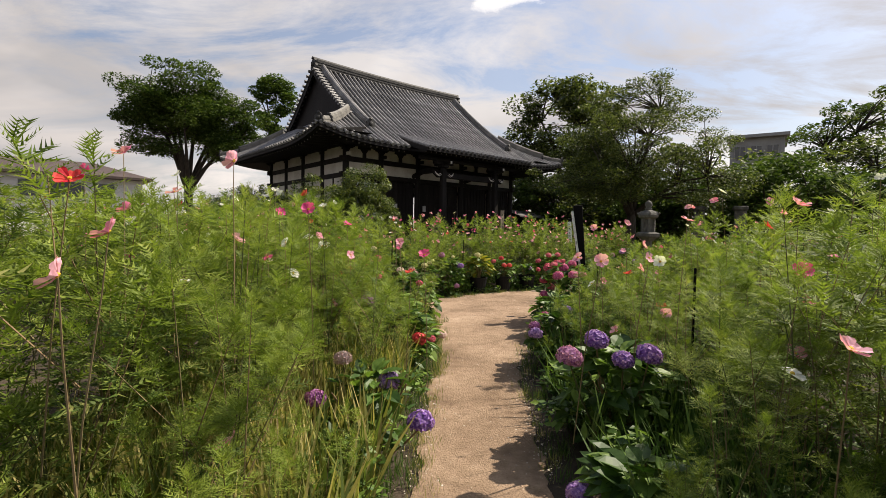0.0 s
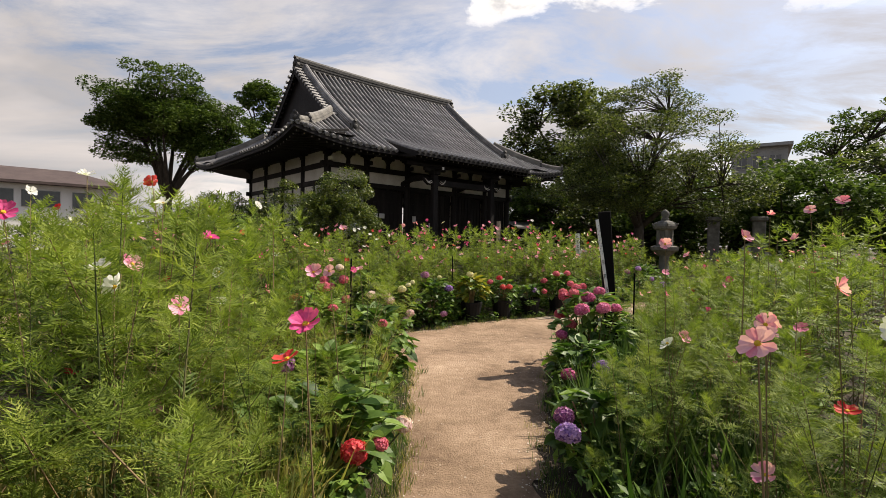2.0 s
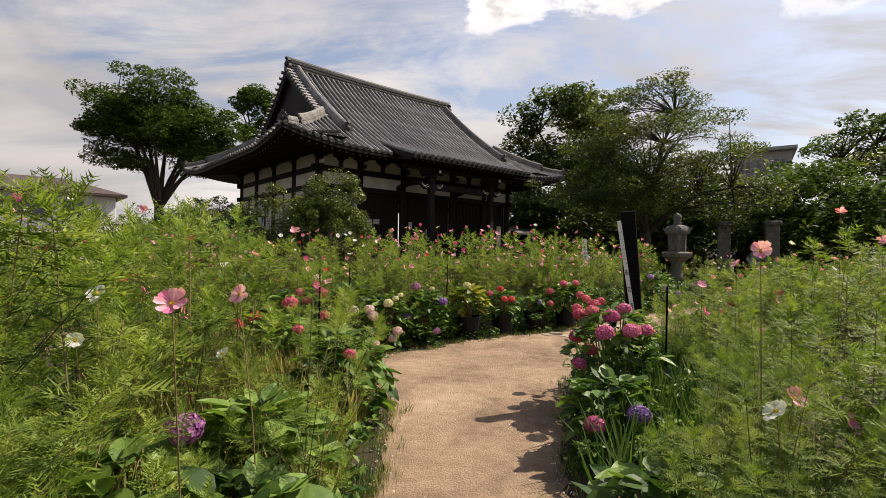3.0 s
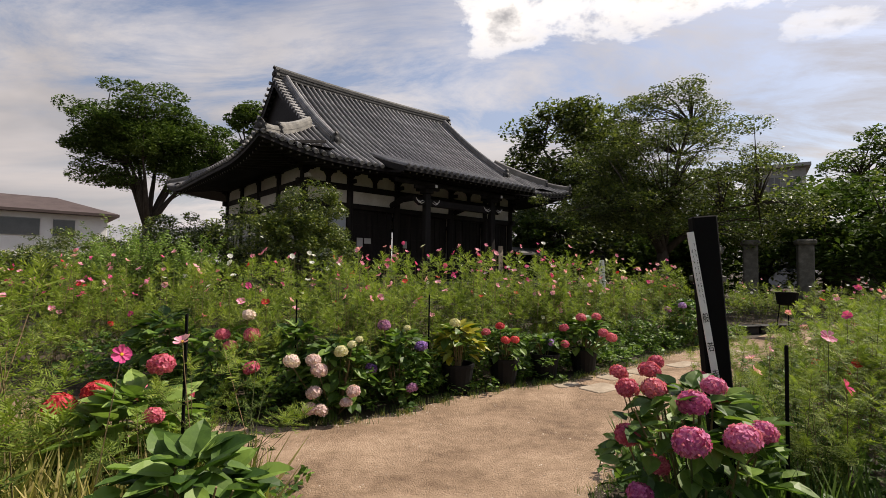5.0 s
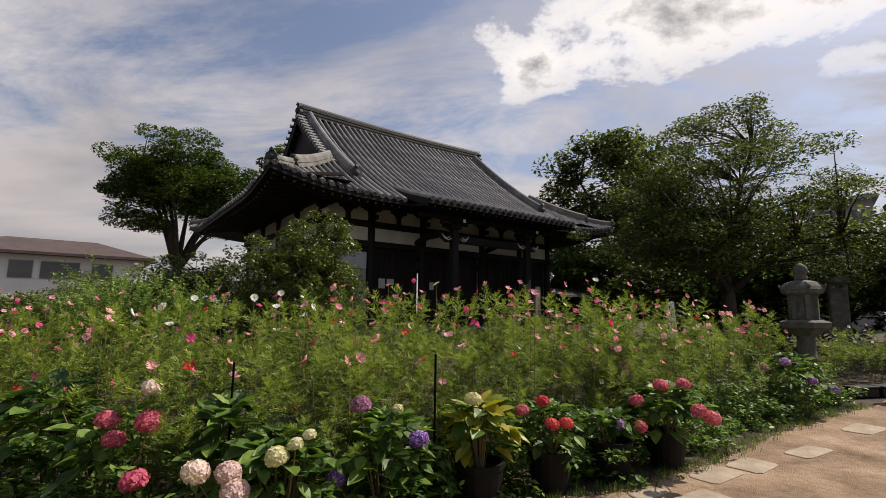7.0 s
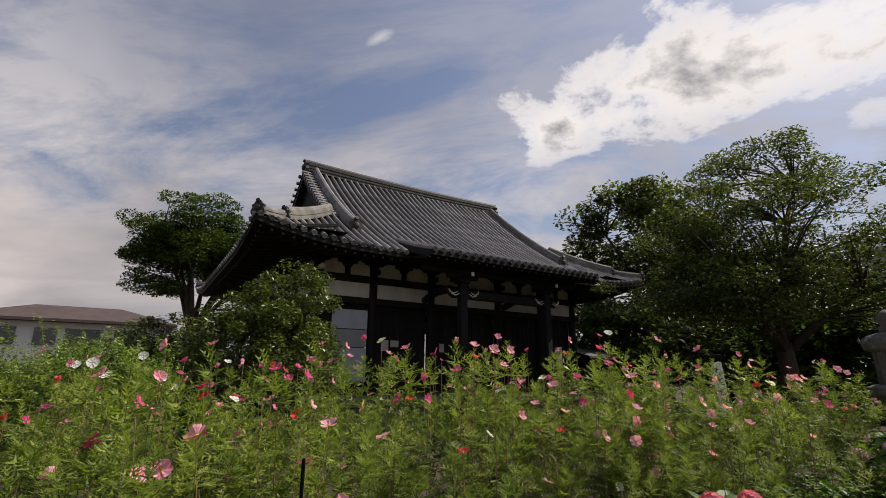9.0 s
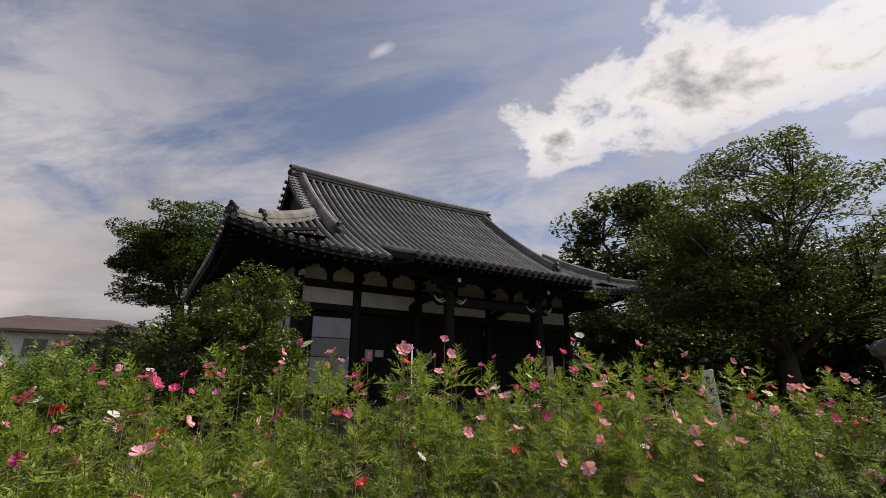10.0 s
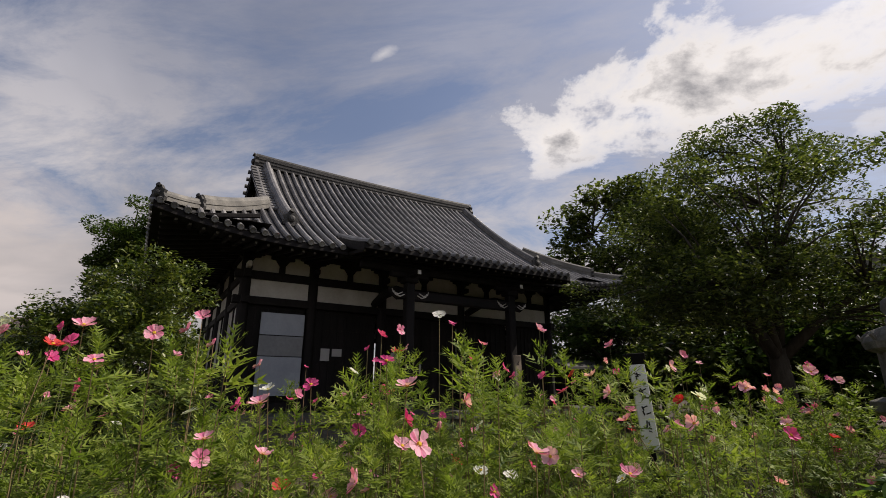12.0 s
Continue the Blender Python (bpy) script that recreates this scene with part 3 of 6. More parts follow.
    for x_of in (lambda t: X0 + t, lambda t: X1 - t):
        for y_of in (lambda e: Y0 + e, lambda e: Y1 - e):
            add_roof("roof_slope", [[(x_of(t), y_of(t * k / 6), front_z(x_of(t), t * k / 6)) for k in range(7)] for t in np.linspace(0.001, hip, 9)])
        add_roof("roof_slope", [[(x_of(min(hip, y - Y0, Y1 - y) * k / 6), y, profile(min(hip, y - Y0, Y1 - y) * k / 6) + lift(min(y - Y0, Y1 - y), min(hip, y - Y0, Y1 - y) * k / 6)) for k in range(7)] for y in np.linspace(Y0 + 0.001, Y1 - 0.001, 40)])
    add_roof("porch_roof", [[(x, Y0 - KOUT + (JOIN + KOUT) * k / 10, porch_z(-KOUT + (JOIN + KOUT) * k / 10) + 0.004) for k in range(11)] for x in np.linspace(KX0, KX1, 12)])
    for x in (KX0, KX1):
        part("porch_cheek", sheet([[(x, Y0 - KOUT + (JOIN + KOUT) * k / 8, porch_z(-KOUT + (JOIN + KOUT) * k / 8) + dz) for dz in (0, -0.22)] for k in range(9)]), DARK_WOOD, roof)
    # soffits under the eaves and fascia boards
    low = 0.16
    for y_of in (lambda e: Y0 + e, lambda e: Y1 - e):
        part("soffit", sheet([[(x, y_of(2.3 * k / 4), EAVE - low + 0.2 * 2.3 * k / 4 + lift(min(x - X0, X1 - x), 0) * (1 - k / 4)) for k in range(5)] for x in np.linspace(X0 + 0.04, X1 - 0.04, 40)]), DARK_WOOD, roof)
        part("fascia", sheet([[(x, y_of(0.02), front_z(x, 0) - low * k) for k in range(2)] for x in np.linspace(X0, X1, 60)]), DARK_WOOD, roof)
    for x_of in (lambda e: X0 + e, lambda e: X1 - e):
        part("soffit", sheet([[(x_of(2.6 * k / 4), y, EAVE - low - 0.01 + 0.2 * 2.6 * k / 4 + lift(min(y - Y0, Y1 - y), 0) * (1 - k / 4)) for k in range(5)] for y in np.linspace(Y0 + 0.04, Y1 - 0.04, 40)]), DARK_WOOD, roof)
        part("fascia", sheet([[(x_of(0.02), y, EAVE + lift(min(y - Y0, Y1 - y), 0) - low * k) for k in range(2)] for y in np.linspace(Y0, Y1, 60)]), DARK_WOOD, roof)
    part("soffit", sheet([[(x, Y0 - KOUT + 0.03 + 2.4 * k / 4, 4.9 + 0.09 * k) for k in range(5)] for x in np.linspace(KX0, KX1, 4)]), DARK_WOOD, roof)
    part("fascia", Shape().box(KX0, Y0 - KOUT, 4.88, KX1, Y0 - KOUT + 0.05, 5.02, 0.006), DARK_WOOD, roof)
    # rafters with pale ends
    raf = Shape().box(-0.045, 0.1, -0.1, 0.045, 2.25, 0.0, 0.008, m=pose(0, 0, 0, 10))
    ra = raf.mesh("rafter", DARK_WOOD)
    tip = Shape().box(-0.03, 0.092, -0.07, 0.03, 0.1, -0.02, m=pose(0, 0, 0, 10)).mesh("rafter_tip", RIDGE_TILE)
    for k in range(int((X1 - X0) / 0.3)):
        x = X0 + 0.2 + 0.3 * k
        if KX0 - 0.1 < x < KX1 + 0.1:
            m = pose(x, Y0 - KOUT + 0.05, 4.89)
        else:
            m = pose(x, Y0 + 0.1, EAVE - low - 0.01 + lift(min(x - X0, X1 - x), 0))
        part("rafter_tip", tip, None, part("rafter", ra, None, roof, m=m))
    for k in range(int((Y1 - Y0) / 0.3)):
        y = Y0 + 0.2 + 0.3 * k
        part("rafter_tip", tip, None, part("rafter", ra, None, roof, m=pose(X0 + 0.1, y, EAVE - low - 0.02 + lift(min(y - Y0, Y1 - y), 0), 0, 0, -90)))

    # courses of round tiles
    step = 0.29
    shared = {}
    for k in range(int((X1 - X0) / step)):
        x = X0 + 0.13 + step * k
        t = min(x - X0, X1 - x)
        if KX0 < x < KX1:
            if "porch" not in shared:
                shared["porch"] = row_mesh([(0, Y0 + e, (porch_z(e) if e < JOIN else profile(e)) + 0.02) for e in np.linspace(-KOUT - 0.03, SLOPE - 0.1, 26)]).mesh("tile_course", ROOF_TILE)
            part("tile_course", shared["porch"], None, roof, m=pose(x, 0, 0))
        elif t > 3.4:
            if "main" not in shared:
                shared["main"] = row_mesh([(0, Y0 + e, profile(e) + 0.02) for e in np.linspace(-0.03, SLOPE - 0.1, 24)]).mesh("tile_course", ROOF_TILE)
            part("tile_course", shared["main"], None, roof, m=pose(x, 0, 0))
        else:
            top = SLOPE - 0.1 if GX0 < x < GX1 else t
            n = max(3, int(top / 0.3))
            part("tile_course", row_mesh([(x, Y0 + e, front_z(x, max(e, 0)) + 0.02) for e in np.linspace(-0.03, top, n)]), ROOF_TILE, roof)
    for k in range(int((Y1 - Y0) / step)):
        y = Y0 + 0.13 + step * k
        t = min(y - Y0, Y1 - y)
        top = min(hip, t)
        n = max(3, int(top / 0.3))
        for x_of in (lambda e: X0 + e, lambda e: X1 - e):
            part("tile_course", row_mesh([(x_of(e), y, profile(max(e, 0)) + lift(t, max(e, 0)) + 0.02) for e in np.linspace(-0.03, top, n)]), ROOF_TILE, roof)
    # ridges
    top = profile(SLOPE)
    ridge = part("main_ridge", ridge_band([(x, MID, top - 0.1 + 0.0035 * (x - XC) ** 2) for x in np.linspace(GX0 + 0.1, GX1 - 0.1, 14)], 0.36, 0.42, 6), SHADED_TILE, roof)
    for x, turn in ((GX0 + 0.1, -90), (GX1 - 0.1, 90)):
        part("ornament_tile", ogre_tile(0.95), SHADED_TILE, ridge, m=pose(x, MID, top - 0.1, 0, 0, turn))
    for x in (GX0 + 0.5, GX1 - 0.5):
        for y_of, turn in ((lambda e: Y0 + e, 0), (lambda e: Y1 - e, 180)):
            r = part("descending_ridge", ridge_band([(x, y_of(e), profile(e) + 0.02) for e in np.linspace(1.65, SLOPE - 0.25, 16)], 0.3, 0.28, 4), ROOF_TILE, roof)
            part("ornament_tile", ogre_tile(0.75), SHADED_TILE, r, m=pose(x, y_of(1.6), profile(1.6), 0, 0, turn))
        vg = Shape()
        sg = -1 if x < XC else 1
        for y_of in (lambda e: Y0 + e, lambda e: Y1 - e):
            for e in np.arange(hip, SLOPE - 0.1, 0.24):
                vg.lathe([(0.075, 0), (0.085, 0.5), (0.085, 0.62), (0.06, 0.62)], 8, pose(x - sg * 0.02, y_of(e), profile(e) + 0.06, 0, 90 * sg, 0))
        part("verge_tiles", vg, ROOF_TILE, roof)
    for x_of, sx in ((lambda t: X0 + t, -1), (lambda t: X1 - t, 1)):
        for y_of, sy in ((lambda t: Y0 + t, -1), (lambda t: Y1 - t, 1)):
            turn = {(-1, -1): -45, (1, -1): 45, (-1, 1): -135, (1, 1): 135}[(sx, sy)]
            def hz(t):
                return profile(t) + lift(t, t)
            r = part("corner_ridge", ridge_band([(x_of(t), y_of(t), hz(t) + 0.02) for t in np.linspace(1.0, hip, 8)], 0.28, 0.3, 4), RIDGE_TILE, roof)
            part("ornament_tile", ogre_tile(0.62), SHADED_TILE, r, m=pose(x_of(0.95), y_of(0.95), hz(0.95), 0, 0, turn))
            r = part("corner_ridge", ridge_band([(x_of(t), y_of(t), hz(t) + 0.02) for t in np.linspace(0.1, 1.0, 5)], 0.24, 0.18, 3), RIDGE_TILE, roof)
            part("ornament_tile", ogre_tile(0.62), SHADED_TILE, r, m=pose(x_of(0.08), y_of(0.08), hz(0), 0, 0, turn))
    # gables
    for x, sg in ((GX0 + 0.3, -1), (GX1 - 0.3, 1)):
        ys = np.linspace(hip - OVER, DEEP + OVER - hip, 21)
        zs = [profile(min(y - Y0, Y1 - y)) - 0.1 for y in ys]
        v = [(x, y, profile(hip) - 0.15) for y in ys] + [(x, y, z) for y, z in zip(ys, zs)]
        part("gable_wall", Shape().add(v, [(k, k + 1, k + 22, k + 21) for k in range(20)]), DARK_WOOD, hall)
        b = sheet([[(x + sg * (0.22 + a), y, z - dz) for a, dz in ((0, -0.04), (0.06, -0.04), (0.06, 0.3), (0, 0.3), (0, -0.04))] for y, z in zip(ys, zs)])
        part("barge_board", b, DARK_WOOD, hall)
    return hall


build_hall()


# ---- cosmos beds ----
MIDDLE = [(0.2, 0.0), (0.3, 3.0), (0.55, 5.0), (0.75, 6.5), (1.4, 8.1), (3.2, 10.4)]      # middle of the path
LEFT_BED = LEFT_EDGE + [(-8.5, 12), (-8.5, -1.5), (-0.2, -1.5)]
RIGHT_BED = RIGHT_EDGE + [(16, 14), (11, -1.5), (0.6, -1.5)]
BACK_BED = BACK_EDGE + [(7.2, 16.6), (5.0, 17.6), (2.0, 17.2), (-0.9, 15.4), (-4.0, 14.4), (-7.5, 14.6)]


FAR_EDGE = [(8.3, 16.9), (10.0, 17.3), (13.0, 18.0), (15.5, 18.5)]


def rotations(axis_z, tilt, roll):
    """Rotation matrices from heading, tilt from upright and roll (arrays)."""
    cz, sz, ct, st, cr, sr = np.cos(axis_z), np.sin(axis_z), np.cos(tilt), np.sin(tilt), np.cos(roll), np.sin(roll)
    o, i = np.zeros_like(cz), np.ones_like(cz)
    rz = np.stack([np.stack([cz, -sz, o], -1), np.stack([sz, cz, o], -1), np.stack([o, o, i], -1)], -2)
    ry = np.stack([np.stack([ct, o, st], -1), np.stack([o, i, o], -1), np.stack([-st, o, ct], -1)], -2)
    rx = np.stack([np.stack([cr, -sr, o], -1), np.stack([sr, cr, o], -1), np.stack([o, o, i], -1)], -2)
    return rz @ ry @ rx


def merge(groups):
    """Joins (verts, tris, material) groups into one."""
    v, t, m, o = [], [], [], 0
    for gv, gt, gm in groups:
        v.append(gv)
        t.append(gt + o)
        m.append(np.full(len(gt), gm) if np.isscalar(gm) else gm)
        o += len(gv)
    return np.concatenate(v), np.concatenate(t), np.concatenate(m)


def spread(template, places, scales, rots):
    """Copies of a triangle template, turned, scaled and moved."""
    v, t, m = template
    n, k = len(places), len(v)
    out = np.einsum("nij,kj->nki", rots, v) * scales[:, None, None] + places[:, None]
    tris = t[None] + (np.arange(n) * k)[:, None, None]
    return out.reshape(-1, 3), tris.reshape(-1, 3), np.tile(m, n)


def thread(p, q, w, up):
    """A thin tapering blade from p to q, lying square to up."""
    side = np.cross(q - p, up)
    side *= w / (np.linalg.norm(side) + 1e-9)
    return [p - side, p + side, q]


def cosmos_leaf(rg, level):
    """A feathery frond along +z that arches to +x, about one unit long. level: 2 fine, 1 plainer, 0 plain."""
    pts = []
    pairs, subs, w = ((3, 0, 0.062), (5, 0, 0.04), (6, 1, 0.0195))[level]
    bend, droop = rg.uniform(-0.15, 0.15), rg.uniform(0.2, 0.5)
    mid = lambda k: np.array([droop * k * k, bend * k * k, k])  # noqa: E731
    up = lambda: np.array([-1.0, 0, 0.3]) + rg.normal(size=3) * 0.3  # noqa: E731
    pts += thread(mid(0), mid(1.0), w, up())
    for i in range(pairs):
        k = 0.2 + 0.75 * i / pairs
        for sg in (-1, 1):
            base, ln = mid(k), rg.uniform(0.36, 0.56) * (1.2 - 0.7 * k)
            d = np.array([rg.uniform(-0.1, 0.3), sg * rg.uniform(0.55, 0.9), rg.uniform(0.5, 0.9)])
            d /= np.linalg.norm(d)
            pts += thread(base, base + d * ln, w, up())
            for sub in (0.3, 0.58)[:subs]:
                b2 = base + d * ln * sub
                d2 = d + np.array([rg.normal() * 0.2, -sg * rg.uniform(0.1, 0.7), rg.uniform(-0.2, 0.5)]) * (1 if sub < 0.5 else -0.6)
                d2 /= np.linalg.norm(d2)
                pts += thread(b2, b2 + d2 * ln * rg.uniform(0.42, 0.6), w * 0.9, up())
    v = np.array(pts)
    return v, np.arange(len(v)).reshape(-1, 3), np.zeros(len(v) // 3, int)


def stem_prism(p, q, r0, r1):
    a = np.linspace(0, 2 * np.pi, 4)[:3]
    ring = np.stack([np.cos(a), np.sin(a), 0 * a], -1)
    v = np.concatenate([p + ring * r0, q + ring * r1])
    t = np.array([[0, 1, 4], [0, 4, 3], [1, 2, 5], [1, 5, 4], [2, 0, 3], [2, 3, 5]])
    return v, t


def cosmos_plant(rg, level):
    """An upright plant one unit tall: a stem with side shoots, each ending in a dense plume of fronds, with opposite fronds down the stems."""
    groups = []
    kinds = [cosmos_leaf(rg, level) for _ in range(5)]
    rows = []
    shoots = (5, 6, 6)[level]
    for b in range(shoots):
        az = 2.4 * b + rg.uniform(-0.5, 0.5)
        if b == 0:
            foot, tip = np.zeros(3), np.array([rg.normal() * 0.03, rg.normal() * 0.03, 0.93])
        else:
            z = rg.uniform(0.1, 0.5)
            lean = rg.uniform(0.12, 0.26)
            foot = np.array([0, 0, z])
            tip = np.array([math.cos(az) * lean, math.sin(az) * lean, min(0.93, z + rg.uniform(0.2, 0.48))])
        sv, st = stem_prism(foot, tip, 0.0036 if b == 0 else 0.0024, 0.0012)
        groups.append((sv, st, 1))
        ln = np.linalg.norm(tip - foot)
        plume, deep = (11, 16, 25)[level], rg.uniform(0.08, 0.15)
        for k in range(plume):
            u = (k + rg.uniform(0.1, 0.9)) / plume
            at = tip - (tip - foot) / ln * deep * u
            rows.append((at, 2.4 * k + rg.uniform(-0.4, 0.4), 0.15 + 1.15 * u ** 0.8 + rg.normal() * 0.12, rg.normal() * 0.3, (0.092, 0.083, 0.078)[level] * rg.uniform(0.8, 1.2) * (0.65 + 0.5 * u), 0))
        # fronds below the plume take the darker leaf colour that holds their shade
        nodes = int((ln - deep) / 0.085)
        for k in range(nodes):
            at = tip - (tip - foot) / ln * (deep + 0.06 + 0.085 * k)
            if at[2] < 0.2 and rg.uniform() < 0.5:
                continue
            for sg in (0, math.pi):
                if rg.uniform() < 0.75:
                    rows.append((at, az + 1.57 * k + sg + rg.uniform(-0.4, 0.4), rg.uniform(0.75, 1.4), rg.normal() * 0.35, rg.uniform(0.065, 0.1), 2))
    pick = rg.integers(0, len(kinds), len(rows))
    for q in range(len(kinds)):
        for tone in (0, 2):
            some = [e for e, k in zip(rows, pick) if k == q and e[5] == tone]
            if some:
                v, t, m = spread(kinds[q], np.array([e[0] for e in some]), np.array([e[4] for e in some]), rotations(*(np.array([e[i] for e in some]) for i in (1, 2, 3))))
                groups.append((v, t, m + tone))
    return merge(groups)


def bed(name, label, poly, line, seed, near, density, height, rim=0.25, clear=(), rise=0.0, fall=0.0, under=0.0, slope=0.0):
    """Fills a bed with cosmos: fine plants along its walked edge, plainer ones behind. Returns where they stand."""
    rg = np.random.default_rng(seed)
    kinds = [[cosmos_plant(rg, level) for _ in range(6)] for level in range(3)]
    px, py = np.array(poly).T
    n = int(density * (px.max() - px.min()) * (py.max() - py.min()))
    x, y = rg.uniform(px.min(), px.max(), n), rg.uniform(py.min(), py.max(), n)
    ok = inside(poly, x, y)
    x, y = x[ok], y[ok]
    d = edge_distance(line, x, y)
    patch = np.array([noise.noise((a * 0.7, b * 0.7, seed)) for a, b in zip(x, y)])
    gap = np.array([noise.noise((a * 2.9, b * 2.9, seed + 5)) for a, b in zip(x, y)])
    gap[np.hypot(x + 1.25, y - 6.3) < 0.65] = 1.0
    keep = (gap > -0.27) & (d > rim + 0.06 * patch) & (rg.uniform(size=len(x)) < np.where(d < near + 1.5, 1.0, 0.38))
    x, y, d, patch = x[keep], y[keep], d[keep], patch[keep]
    for cx, cy, cr in clear:
        away = np.hypot(x - cx, y - cy) > cr
        x, y, d, patch = x[away], y[away], d[away], patch[away]
    h = height * (0.8 + 0.2 * np.clip((d - rim) / 0.7, 0, 1)) * (1 + 0.16 * patch) * rg.uniform(0.62, 1.1, len(x)) ** 0.9
    h *= 1 + rise * np.clip((d - 0.7) / 1.2, 0, 1)
    h *= 1 - slope * np.clip((y - 2.0) / 1.5, 0, 1) * np.clip((3.2 - d) / 2.4, 0, 1)
    h *= 1 - fall * np.clip((-0.5 - x) / 2.5, 0, 1)
    h *= 1 - 0.3 * np.clip(1.7 - np.hypot(x, y), 0, 0.5) / 0.5
    tall = len(x)
    if under:
        # young low plants in front, leafy to the ground
        n = int(under * (px.max() - px.min()) * (py.max() - py.min()))
        ux, uy = rg.uniform(px.min(), px.max(), n), rg.uniform(py.min(), py.max(), n)
        ud = edge_distance(line, ux, uy)
        ok = inside(poly, ux, uy) & (ud > rim) & (ud < 1.5) & (np.hypot(ux, uy) > 1.3)
        for cx, cy, cr in clear:
            ok &= np.hypot(ux - cx, uy - cy) > cr
        x, y = np.r_[x, ux[ok]], np.r_[y, uy[ok]]
        h = np.r_[h, rg.uniform(0.45, 0.95, ok.sum())]
    groups = []
    away_from = edge_distance(MIDDLE, x, y)
    which = rg.integers(0, 6, len(x))
    for q in range(6):
        level = np.where(away_from < 1.4, 2, np.where(away_from < 2.5, 1, 0))
        level[tall:] = 1
        for lv in range(3):
            s = (which == q) & (level == lv)
            if s.any():
                c = s.sum()
                groups.append(spread(kinds[lv][q], np.stack([x[s], y[s], np.zeros(c)], -1), h[s], rotations(rg.uniform(0, 6.28, c), rg.uniform(0, 0.12, c), np.zeros(c))))
    v, t, m = merge(groups)
    me = tri_mesh(name, v, t, [COSMOS_LEAF, COSMOS_STEM, COSMOS_OLD_SHADED_LEAF], m)
    thing(name, label, "flower bed", shape=me, kind="stuff")
    return x[:tall], y[:tall], h[:tall], d


BEDS = {
    "left": bed("cosmos_foliage", "dense feathery green cosmos foliage in the bed beside the path", LEFT_BED, LEFT_EDGE, 11, 0.8, 11.0, 1.6, 0.2, [(0.0, 0.0, 0.85), (-0.55, 0.35, 0.4), (-0.42, 2.7, 0.3), (-0.38, 4.5, 0.42), (-0.6, 5.3, 0.45), (-0.42, 6.6, 0.4), (-1.25, 7.6, 0.55)], 0.12, under=4.5),
    "right": bed("cosmos_foliage", "dense feathery green cosmos foliage by a leaning sign", RIGHT_BED, RIGHT_EDGE, 12, 0.85, 10.5, 1.53, 0.22, [(0.4, 0.0, 1.1), (2.1, 6.3, 0.45), (1.95, 5.6, 0.3), (1.1, 2.8, 0.45), (0.8, 1.9, 0.3), (1.1, 4.65, 0.22), (1.4, 6.0, 0.28), (1.85, 7.0, 0.6), (2.2, 7.0, 0.5), (2.3, 7.7, 0.35), (1.95, 7.9, 0.55), (2.2, 8.5, 0.4)], 0.17, slope=0.27, under=2.5),
    "back": bed("cosmos_foliage", "tall feathery cosmos foliage behind a row of hydrangeas", BACK_BED, BACK_EDGE, 13, 1.0, 11.5, 1.68, 0.45, [(6.5, 14.9, 0.8)], fall=0.11),
    "far": bed("cosmos_foliage", "sunlit cosmos foliage beyond the stone lantern", FAR_EDGE + [(15.5, 18.5), (13.0, 21.5), (8.5, 20.0)], FAR_EDGE, 14, 0.0, 8, 1.25, 0.1),
}


# ---- cosmos flowers ----
def cosmos_flower_meshes(rg, colour):
    s = Shape()
    n = 8
    cup = rg.uniform(0.2, 0.9)
    for k in range(n):
        a = 2 * math.pi * k / n + rg.uniform(-0.08, 0.08)
        w = 0.0155 * rg.uniform(0.85, 1.1)
        tip, pitch = rg.uniform(0.88, 1.12), rg.uniform(-0.22, 0.22)
        prof = [(0.004, 0.003), (0.018 * tip, 0.0085), (0.033 * tip, w), (0.042 * tip, w * 0.7)]
        v = []
        for r, hw in prof:
            z = 0.016 * cup * (r / 0.03) ** 1.5 + 0.003 * (k % 2) + pitch * r + rg.uniform(-0.0015, 0.0015)
            for q in (-1, 0, 1):
                rr = r + (0.004 if q == 0 and r > 0.035 else 0) - (0.003 if q == 0 and r > 0.04 else 0)
                zz = z - (0.003 if q == 0 else 0)
                v.append((rr * math.cos(a) - q * hw * math.sin(a), rr * math.sin(a) + q * hw * math.cos(a), zz))
        f = [(3 * i + j, 3 * i + j + 1, 3 * i + j + 4, 3 * i + j + 3) for i in range(3) for j in range(2)]
        s.add(v, f)
    c = Shape().lathe([(0.001, 0.008), (0.006, 0.0075), (0.009, 0.003), (0.007, -0.003)], 8)
    return s.mesh("petals", PETALS[colour]), c.mesh("flower_centre", POLLEN)


